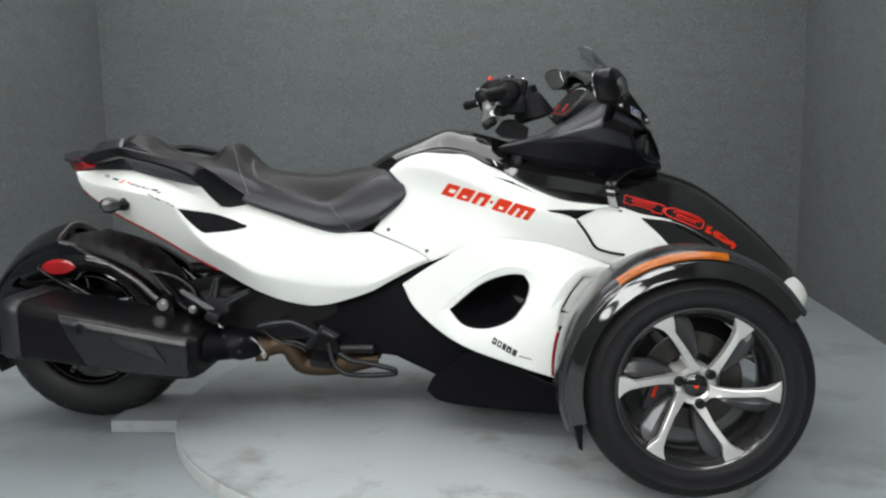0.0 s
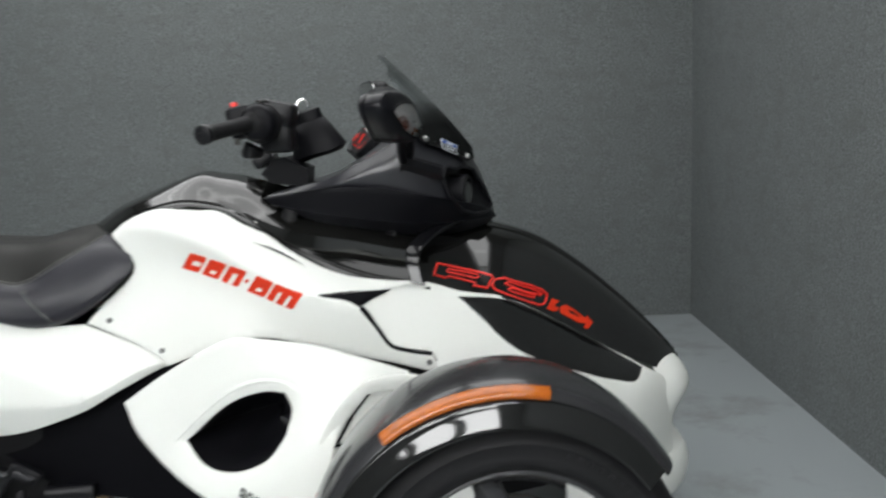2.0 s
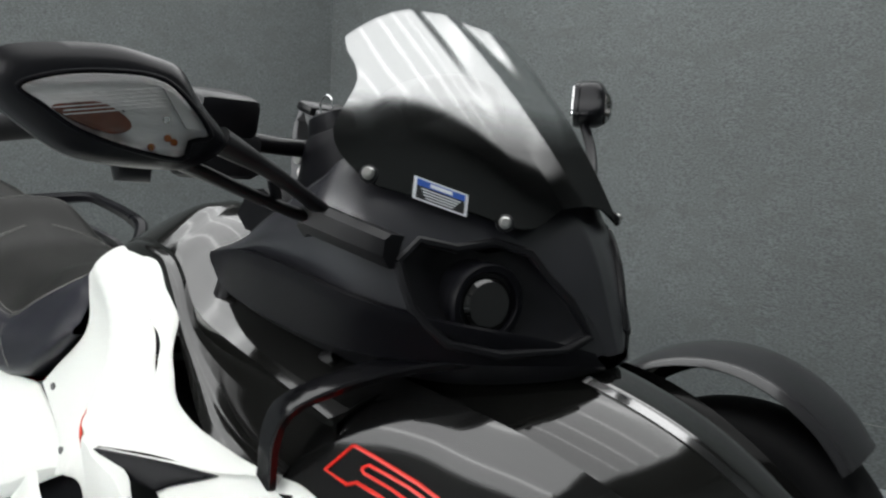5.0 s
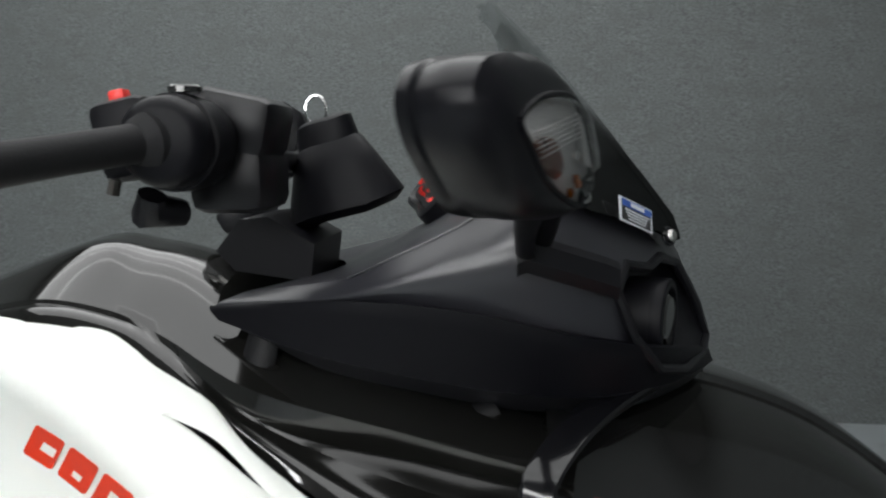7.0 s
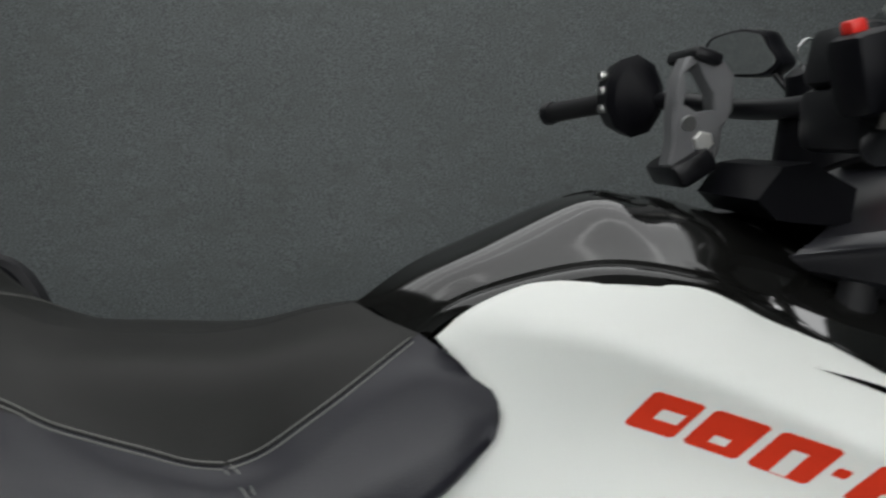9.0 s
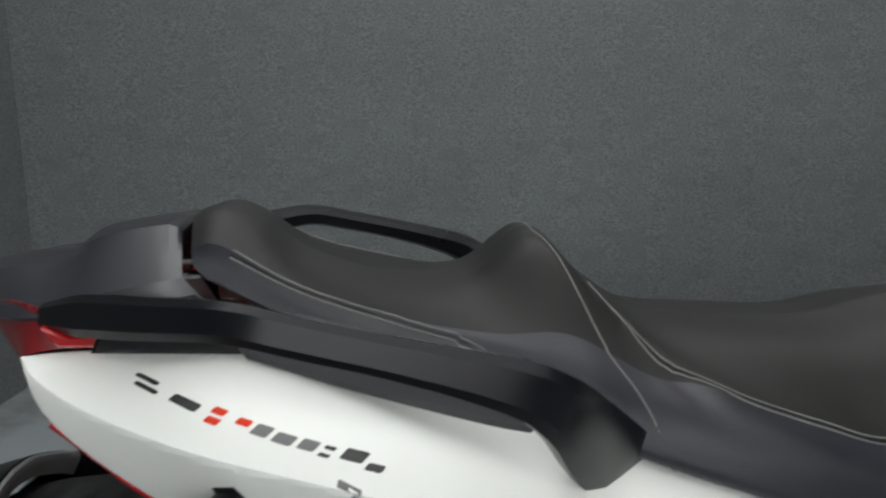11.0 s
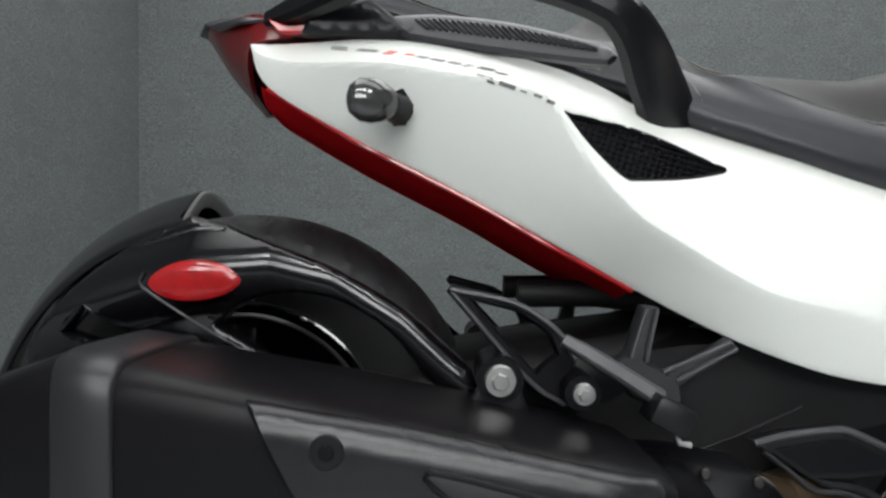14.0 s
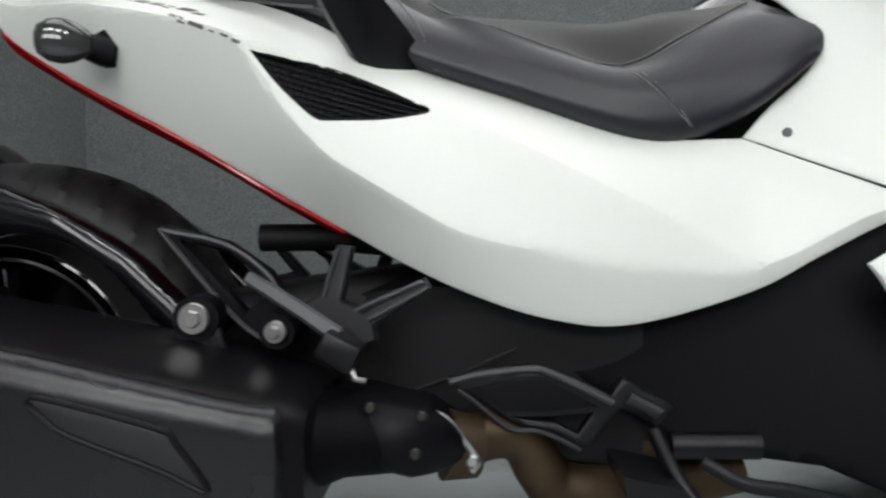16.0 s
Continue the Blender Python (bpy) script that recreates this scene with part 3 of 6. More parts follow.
inlay_edge = outline([[(.595, .659), (.70, .640), (.80, .588), (.90, .523), (1.0, .458), (1.018, .447)], [(1.018, .447), (.985, .432), (.92, .453), (.839, .485), (.77, .516), (.72, .541), (.675, .578), (.643, .613), (.595, .659)]])
lower_edge = outline([[(-.100, .470), (-.018, .525), (.083, .584), (.13, .605), (.180, .612), (.304, .602), (.40, .575), (.489, .541)], [(.489, .541), (.414, .52), (.368, .48), (.340, .405), (.335, .25)], [(.335, .25), (.205, .287), (.049, .330), (-.061, .405), (-.10, .47)]])
intake_edge = outline([[(.041, .409), (.131, .486), (.205, .517), (.252, .519)], [(.252, .519), (.266, .490), (.253, .445)], [(.253, .445), (.214, .399), (.145, .370), (.082, .371), (.041, .409)]])
REAR_FOLD = np.vstack([fold_line(REAR_TOP, REAR_LOW, -1.13, -.05, .42, .83), fold_line(REAR_UP, REAR_MID_ON, -.575, -.29, .46, .70, 40)])

def LOWER_SCOOP(x, z):
    """The lower panel, hollowed round the rear and upper side of its intake."""
    x, z = np.atleast_1d(x), np.atleast_1d(z)
    near = np.sqrt(((x[:, None] - intake_edge[None, :, 0]) ** 2 + (z[:, None] - intake_edge[None, :, 1]) ** 2)).min(1)
    return LOWER(x, z) - .012 * np.clip(1 - near / .040, 0, 1) ** 1.5


for s in (1, -1):
    p = part("rear_side_panel", sheet_panel(rear_edge, REAR, holes=[vent_edge], side=s, step=.007, crease=REAR_FOLD, bev=.005, curl=.0012), WHITE, bike, "white satin tail side panel", smooth=10)
    part("vent_grille", sheet_panel(vent_edge, REAR, lift=-0.008, side=s), MATTE, p, "black mesh vent")
    p = part("tank_side_panel", sheet_panel(tank_edge, TANK, holes=[slit_edge], side=s), WHITE, bike, "white satin tank side panel")
    p = part("front_fairing", sheet_panel(fair_edge, FAIR, holes=[inlay_edge], side=s), WHITE, bike, "white front fairing")
    part("headlamp_cover", sheet_panel(inlay_edge, FAIR, lift=-0.006, side=s), GLOSS, p, "black gloss lamp cover")
    p = part("lower_side_panel", sheet_panel(lower_edge, LOWER_SCOOP, holes=[intake_edge], thick=0.008, side=s, step=.009), WHITE, bike, "white lower side panel with air intake")
    window = outline([(.341, .424), (.372, .476), (.409, .517), (.466, .513), (.439, .470), (.379, .418)])
    slit = outline([(.334, .388), (.370, .388), (.352, .350), (.339, .318)])
    scoop_w = tps([(.31, .33, .500), (.325, .46, .496), (.40, .54, .462), (.34, .24, .522), (.49, .54, .424), (.55, .45, .41), (.45, .25, .45)])
    scoop = part("scoop_panel", sheet_panel(outline([[(.311, .326), (.313, .40), (.325, .458), (.36, .510), (.406, .541)], [(.406, .541), (.445, .543), (.489, .540)], [(.489, .540), (.60, .50)], [(.60, .50), (.52, .40), (.42, .255)], [(.42, .255), (.361, .244), (.326, .27), (.311, .326)]]), scoop_w, .008, .010, holes=[window, slit], side=s, lift=.006, curl=.003, bev=.005), WHITE, bike, "white scoop frame behind the front wheel")
    part("scoop_backing", sheet_panel(outline([(.325, .30), (.325, .46), (.40, .535), (.50, .53), (.48, .44), (.40, .30)]), scoop_w, .003, side=s, lift=-.016), MATTE, scoop, "dark backing of the scoop")
    part("scoop_plate", sheet_panel(outline([(.352, .428), (.382, .476), (.415, .512), (.475, .512), (.445, .465), (.385, .412)]), scoop_w, .003, side=s, lift=-.010), WHITE, scoop, "white recessed plate in the scoop")
    part("belly_panel", sheet_panel(outline([(-.53, .44), (-.37, .42), (-.02, .56), (.06, .50), (.10, .30), (.36, .23), (.3, .10), (.0, .19), (-.13, .24), (-.28, .25), (-.357, .302), (-.428, .35), (-.476, .378), (-.486, .411)]), tps([(-.55, .45, .18), (0, .5, .22), (.1, .3, .30), (.3, .1, .33), (-.3, .3, .2)]), side=s), BELLY, bike, "black plastic belly panel")
    part("lower_flap", sheet_panel(outline([[(-.03, .165), (-.015, .198), (.02, .238), (.074, .280), (.131, .290)], [(.131, .290), (.223, .262), (.31, .225), (.357, .215)], [(.357, .215), (.376, .18), (.374, .132)], [(.374, .132), (.2, .132), (.02, .138), (-.03, .165)]]), tps([(0, .2, .36), (.13, .25, .40), (.36, .22, .47), (.3, .1, .46), (0, .1, .38)]), side=s), BELLY, bike, "black plastic lower flap")

# middle shell: keeps the inside dark and closed
part("frame_core", capped([[(x, w, z0), (x, w, z1), (x, -w, z1), (x, -w, z0)] for x, w, z0, z1 in ((-.74, .10, .33, .44), (-.62, .15, .29, .44), (-.45, .175, .26, .55), (-.2, .17, .24, .60), (.1, .2, .2, .70), (.5, .22, .15, .64), (.85, .2, .2, .50), (1.02, .12, .24, .40))]), ENGINE, bike, "dark frame and engine inside")

# seat
seat_rails = [[(-1.006, 0, .925), (-.978, 0, .931), (-.945, 0, .919), (-.897, 0, .880), (-.818, 0, .855), (-.735, 0, .857), (-.668, 0, .898), (-.612, 0, .846), (-.55, 0, .808), (-.45, 0, .792), (-.35, 0, .791), (-.28, 0, .806), (-.227, 0, .815)],
              [(-1.006, .05, .921), (-.978, .055, .927), (-.945, .06, .911), (-.897, .07, .870), (-.818, .08, .849), (-.735, .08, .848), (-.664, .08, .885), (-.60, .085, .825), (-.545, .09, .795), (-.45, .10, .782), (-.35, .10, .776), (-.27, .09, .793), (-.20, .05, .808)],
              [(-.998, .10, .900), (-.97, .107, .903), (-.9, .13, .868), (-.80, .15, .838), (-.72, .15, .822), (-.65, .14, .815), (-.575, .15, .775), (-.526, .163, .768), (-.42, .168, .729), (-.341, .168, .708), (-.26, .155, .748), (-.165, .108, .803)],
              [(-.992, .113, .882), (-.80, .165, .81), (-.66, .178, .775), (-.58, .187, .735), (-.45, .200, .692), (-.34, .206, .660), (-.25, .203, .665), (-.155, .192, .705), (-.099, .170, .734)],
              [(-.97, .11, .865), (-.8, .16, .785), (-.66, .17, .735), (-.58, .182, .704), (-.48, .19, .668), (-.378, .19, .630), (-.31, .185, .612), (-.242, .18, .620), (-.172, .18, .66), (-.116, .168, .708)],
              [(-.97, 0, .85), (-.8, 0, .77), (-.6, 0, .70), (-.45, 0, .65), (-.3, 0, .61), (-.2, 0, .65), (-.14, 0, .71)]]
seat_rails.insert(3, [(-.996, .108, .892), (-.80, .155, .832), (-.66, .165, .798), (-.58, .172, .760), (-.45, .188, .718), (-.34, .192, .692), (-.25, .182, .715), (-.160, .155, .768), (-.106, .152, .762)])
seat = part("seat", curves(seat_rails[:3], 90, 24, mirror=True), VINYL, bike, "black stitched vinyl two-up seat", smooth=70)
for s in (1, -1):
    part("seat_flank", curves(seat_rails[2:], 90, 30, side=s), VINYL_SIDE, seat, "smooth black vinyl flank", smooth=70)

back = spline([r[0] for r in seat_rails[:5]], 16).tolist()
part("seat_back_edge", curves([back, [(x + .006, w * .97, z - .012) for x, w, z in back], [(x + .020, w * .9, z - .040) for x, w, z in back]], 16, 8, mirror=False), MATTE, seat, "black rear edge of the seat")
part("seat_back_edge", curves([back, [(x + .006, w * .97, z - .012) for x, w, z in back], [(x + .020, w * .9, z - .040) for x, w, z in back]], 16, 8, side=-1), MATTE, seat)

# tank top
tank_rails = [[(-.225, 0, .814), (-.168, 0, .852), (-.106, 0, .879), (.02, 0, .924), (.08, 0, .920), (.14, 0, .908), (.25, 0, .87), (.4, 0, .80), (.55, 0, .75)],
              [(-.20, .045, .810), (-.155, .053, .842), (-.106, .06, .866), (.02, .055, .915), (.08, .065, .905), (.14, .075, .89), (.25, .120, .842), (.4, .165, .800), (.55, .19, .762)],
              [(-.18, .080, .80), (-.11, .098, .842), (.0, .128, .870), (.09, .140, .860), (.15, .158, .838), (.25, .202, .800), (.4, .233, .772), (.54, .251, .742)]]
tank_lip = [tank_rails[2], [(-.175, .085, .797), (-.112, .100, .837), (.0, .130, .866), (.09, .143, .855), (.15, .162, .832), (.25, .204, .772), (.4, .226, .722), (.54, .244, .695)]]
tank_band = [tank_lip[1], [(-.170, .091, .796), (-.115, .108, .833), (-.002, .143, .862), (.092, .156, .851), (.15, .176, .826), (.258, .222, .763), (.4, .268, .712), (.54, .285, .688)],
             [(-.165, .094, .790), (-.117, .114, .824), (-.004, .151, .851), (.094, .164, .840), (.15, .184, .815), (.264, .231, .748), (.4, .290, .697), (.54, .305, .680)]]
part("tank_cover", strips([tank_rails, tank_lip, tank_band], 60, 12, thick=0.004), TANKGLOSS, bike, "black gloss tank cover", smooth=24)

# hood
hood_x = (.52, .62, .72, .82, .92, 1.02, 1.10, 1.15)
crest = (.815, .795, .775, .736, .666, .578, .496, .438)
half = (.300, .272, .265, .235, .200, .155, .105, .05)
edge = (.690, .660, .635, .578, .512, .452, .415, .395)
def hood_rail(fr, drop, proud=0.0):
    return [(x, h * fr, c - (c - e) * drop + proud) for x, c, h, e in zip(hood_x, crest, half, edge)]
hood_rails = [hood_rail(0, 0), hood_rail(.06, .002), hood_rail(.105, .008), hood_rail(.125, .016), hood_rail(.135, .036, -.005), hood_rail(.30, .085, -.009), hood_rail(.45, .160, -.014), hood_rail(.565, .262, -.020), hood_rail(.585, .292, .004), hood_rail(.625, .345, .003), hood_rail(.70, .425), hood_rail(.84, .68), hood_rail(1.0, 1.0)]
hood = part("hood", strips([hood_rails[0:4], hood_rails[3:5], hood_rails[7:9], hood_rails[8:13]], 50, 7), GLOSS, bike, "black gloss front hood", smooth=16)
part("hood_channel", strips([hood_rails[4:8]], 50, 9), TANKGLOSS, hood, "broad sunk gloss channel in the hood")

# nose
def nose_skin(levels, n):
    rows = [[(x - .012 * q ** 2 - .14 * q ** 4 * (b / .25), b * q, z) for q in (0, .25, .5, .75, .9, 1.0)] for z, x, b in levels]
    return curves(np.array(rows).transpose(1, 0, 2).tolist(), n, 14, mirror=True, thick=0.005)


part("nose_bumper", nose_skin(((.455, 1.10, .10), (.432, 1.142, .13), (.400, 1.164, .155), (.370, 1.165, .18), (.318, 1.128, .22), (.275, 1.100, .25), (.235, 1.075, .27)), 24), WHITE, bike, "white front bumper", smooth=30)
part("chin_spoiler", nose_skin(((.247, 1.070, .27), (.250, 1.125, .28), (.243, 1.142, .285), (.205, 1.150, .29), (.160, 1.132, .29), (.117, 1.062, .26)), 24), WHITE, bike, "white chin spoiler below the bumper", smooth=30)

# dash fairing
def nosed(p):
    """Draws the dash in towards its nose."""
    x, w, z = p
    d = max(0.0, x - .56)
    return (x - .05 * d, w * (1 - 18 * d * d), z)


def nosed_rails(rails):
    return [[nosed(p) for p in r] for r in rails]


ridge = [(.22, .13, .880), (.338, .195, .905), (.384, .207, .927), (.430, .213, .949), (.475, .213, .974), (.516, .208, .996), (.585, .160, .965), (.65, .115, .915), (.70, .06, .845), (.717, .035, .80)]
dash_top = nosed_rails([[(.30, 0, .89), (.36, 0, .92), (.44, 0, .97), (.49, 0, 1.01), (.54, 0, 1.02), (.62, 0, .98), (.68, 0, .91), (.72, 0, .80)],
            [(.28, .06, .888), (.36, .10, .918), (.44, .115, .968), (.49, .11, 1.005), (.54, .10, 1.01), (.62, .08, .965), (.68, .05, .895), (.719, .02, .80)], ridge])
part("dash_top", curves(dash_top, 50, 16, mirror=True), DASHSAT, bike, "black satin dash top", smooth=60)
dash_side = nosed_rails([ridge, [(.20, .14, .872), (.33, .205, .890), (.43, .232, .918), (.52, .236, .935), (.60, .195, .90), (.66, .145, .865), (.70, .08, .82), (.715, .045, .802)],
             [(.19, .140, .865), (.33, .20, .882), (.44, .225, .880), (.54, .225, .860), (.62, .19, .840), (.68, .13, .820), (.711, .06, .80)]])
DASH = tps([(x, z, w) for x, w, z in (nosed((x, w, z)) for x, z, w in [(.33, .888, .195), (.44, .905, .218), (.53, .915, .225), (.60, .90, .195), (.66, .865, .145), (.70, .82, .08), (.44, .88, .228), (.54, .86, .23), (.62, .84, .197), (.68, .82, .137), (.585, .965, .16), (.65, .915, .115), (.70, .845, .06)])], .0005)
BEZEL = [(x - .05 * max(0, x - .56), z) for x, z in [(.579, .898), (.589, .919), (.615, .912), (.634, .918), (.658, .908), (.690, .860), (.706, .822), (.695, .811), (.659, .810), (.625, .822), (.597, .855)]]
for s in (1, -1):
    skin = curves(dash_side, 120, 40, side=s)
    mouth = outline(BEZEL)
    drop = [f for f in skin.faces if inside(np.array([f.calc_center_median().x]), np.array([f.calc_center_median().z]), mouth)[0]]
    bmesh.ops.delete(skin, geom=drop, context="FACES")
    part("dash_side", skin, DASHSAT, bike, "black satin dash side", smooth=60)
# A thin bead added along the ridge draws its line of light.
for s in (1, -1):
    part("ridge_highlight", tube([flip(p, s) for p in ridge[1:6]], .0012, 8, 40), DASHSAT, bike, "thin bead added to draw the ridge's highlight")
dash_low = nosed_rails([[(.189, .141, .868), (.33, .204, .887), (.44, .230, .885), (.54, .231, .865), (.62, .196, .845), (.68, .136, .825), (.713, .06, .804)], [(.190, .145, .864), (.33, .212, .882), (.44, .239, .880), (.54, .240, .860), (.62, .204, .840), (.68, .142, .820), (.714, .063, .800)],
            [(.20, .15, .855), (.31, .205, .835), (.44, .225, .815), (.54, .22, .805), (.63, .18, .80), (.69, .12, .795), (.72, .05, .79)],
            [(.215, .14, .848), (.31, .17, .812), (.40, .175, .792), (.50, .17, .776), (.60, .14, .770), (.68, .09, .775), (.715, .03, .785)],
            [(.24, 0, .85), (.31, 0, .80), (.40, 0, .78), (.5, 0, .765), (.6, 0, .76), (.68, 0, .77), (.715, 0, .783)]])
for s in (1, -1):
    part("dash_belly", curves(dash_low[:3], 50, 10, side=s), MATTE, bike, "black grained lower dash shell")
    part("dash_wing", curves(dash_low[2:4], 50, 6, side=s), DASHSAT, bike, "satin black wing under the dash")
    part("dash_floor", curves(dash_low[3:], 50, 4, side=s), MATTE, bike, "black dash underside")

# windshield
FOLD0, FOLD1, EDGE0, EDGE1 = (Vector(p) for p in ((.660, .045, .952), (.452, .036, 1.174), (.536, .226, .975), (.472, .184, 1.121)))


def shield_at(u, v):
    """The glass beside its fold: u up from the lower edge, v out from the fold; a little full in both ways."""
    p = FOLD0.lerp(FOLD1, u).lerp(EDGE0.lerp(EDGE1, u), v)
    return p + Vector((.70, .40, .58)) * (.016 * 4 * v * (1 - v) + .010 * 4 * u * (1 - u))


def shield_rail(v, u0, wave=()):
    return [tuple(shield_at(u, v + (wave[k] if wave else 0))) for k, u in enumerate(np.linspace(u0, 1, 9))]


fold = shield_rail(0, 0)
spine = [(x + .004, 0, z + .003) for x, w, z in fold]
shield = [fold, shield_rail(.28, -.15), shield_rail(.55, -.12), shield_rail(.80, -.07), shield_rail(.93, -.03), shield_rail(1.0, .0, (-.04, .05, .10, .10, .03, -.04, -.04, .0, 0))]
screen = part("windshield", strips([[spine, fold], shield], 44, 14, thick=0.003), GLASS, bike, "smoked clear windshield", smooth=14)


# ---- wheels ----
def front_wheel(side):
    c, wm = (.636, .309), .727
    rim = part("front_wheel", lathe([(.184, wm - .075), (.190, wm - .07), (.178, wm - .05), (.168, wm), (.172, wm + .05), (.188, wm + .066), (.1935, wm + .0745), (.1905, wm + .077), (.186, wm + .0735), (.166, wm + .045), (.160, wm), (.168, wm - .05), (.180, wm - .072)], c, 72, side=side), RIMDARK, bike, "black and silver cast front wheel")
    part("rim_edge", lathe([(.1895, wm + .0765), (.1925, wm + .0775), (.1945, wm + .0755), (.192, wm + .0745)], c, 72, side=side), DARKMET, rim, "thin bright rim edge")
    tread = lambda a, j: -.006 if 11 <= j <= 17 and ((a * 46 / math.pi + (j - 14) * 0.35) % 1) < .12 else 0
    prof = [(.190, wm + .071), (.196, wm + .078), (.203, wm + .0815), (.2045, wm + .0830), (.215, wm + .0840), (.2165, wm + .0835), (.236, wm + .0830), (.2375, wm + .0840), (.2405, wm + .0825), (.252, wm + .076), (.263, wm + .066), (.270, wm + .052), (.2745, wm + .03), (.2755, wm), (.2745, wm - .03), (.270, wm - .052), (.263, wm - .066), (.252, wm - .076), (.236, wm - .082), (.215, wm - .084), (.200, wm - .078), (.188, wm - .070)]
    part("tyre", lathe(prof, c, 184, tread, side=side), RUBBER, rim, "black road tyre")
    rot = lambda a, x, z: (c[0] + x * math.cos(a) - z * math.sin(a), c[1] + x * math.sin(a) + z * math.cos(a))
    dish = lambda x, z: wm + .073 - .27 * np.maximum(0, .150 - np.hypot(x - c[0], z - c[1]))
    for k in range(6):
        a = math.radians(-1.5 + 60 * k)
        poly = [rot(a, x, z) for x, z in ((.030, -.029), (.06, -.0245), (.09, -.0215), (.12, -.018), (.146, -.0145), (.168, -.024), (.187, -.028), (.1905, 0), (.187, .028), (.172, .013), (.160, .0050), (.13, -.0015), (.09, -.0055), (.05, -.004), (.030, -.001))]
        part("spoke", sheet_panel(outline(poly), dish, .022, .009, side=side, curl=.0012, bev=.0018), ALU, rim, "machined bright spoke", smooth=30)
        n = Vector((-math.sin(a), math.cos(a)))
        poly = [rot(a, x, z) for x, z in ((.050, -.029), (.09, -.0235), (.120, -.020), (.146, -.0165), (.168, -.026), (.183, -.030), (.178, -.044), (.148, -.060), (.105, -.056), (.066, -.041))]
        part("spoke_blade", sheet_panel(outline(poly), lambda x, z: dish(x, z) - .014 - .55 * np.abs((x - c[0]) * n.x + (z - c[1]) * n.y + .036), .026, .010, side=side, curl=.003, crease=[rot(a, x, -.036) for x in np.arange(.07, .175, .008)]), DARKMET, rim, "charcoal painted spoke blade", smooth=20)
    part("hub", lathe([(.001, wm + .037), (.020, wm + .037), (.026, wm + .032), (.036, wm + .040), (.047, wm + .038), (.052, wm + .01), (.050, wm - .05), (.001, wm - .05)], c, 36, side=side), ALU, rim)
    part("hub_cap", lathe([(.001, wm + .045), (.022, wm + .044), (.0275, wm + .039), (.0275, wm + .025)], c, 28, side=side), GLOSS, rim, "black round hub cap")
    part("cap_mark", sheet_panel(outline([rot(0, x, z) for x, z in ((-.007, .004), (0, 0), (.007, .004), (.004, -.006), (-.004, -.006))]), flat(wm + .0468), .001, .01, side=side), REDINK, rim, "small red mark")
    for k in range(3):
        x, z = rot(math.radians(42 + 120 * k), .043, 0)
        part("wheel_bolt", disc(x, side * (wm + .040), z, .0125, .014, 10, axis=(0, side, 0)), SATIN, rim, "dark wheel bolt")
    part("brake_disc", lathe([(.07, wm + .000), (.120, wm + .000), (.120, wm - .008), (.07, wm - .008), (.07, wm + .000)], c, 48, side=side), DISC, rim, "steel brake disc")
    part("brake_caliper", block(c[0] - .085, side * (wm - .012), c[1] - .030, .045, .05, .10, .012, (0, 20, 0)), CASTING, rim, "grey brake caliper")
    part("caliper_mark", block(c[0] - .090, side * (wm + .0135), c[1] - .022, .009, .003, .030, .001, (0, 20, 0)), REDINK, rim, "red stripe on the caliper")
    part("steering_knuckle", tube([(c[0] + .01, side * (wm - .03), c[1] + .09), (c[0] + .02, side * (wm - .04), c[1]), (c[0] + .01, side * (wm - .03), c[1] - .09)], [.022, .035, .022], 12, 12), ENGINE, rim, "dark steering knuckle")
    for k in range(11):
        a = math.radians(24 + k * 4.6)
        x, z = c[0] + .227 * math.cos(a), c[1] + .227 * math.sin(a)
        part("sidewall_bar", block(x, side * (wm + .0838), z, .0045 if k % 3 else .009, .0022, .009, .0005, (0, 90 - math.degrees(a) + 12, 0)), RUBBER, rim)
    return rim


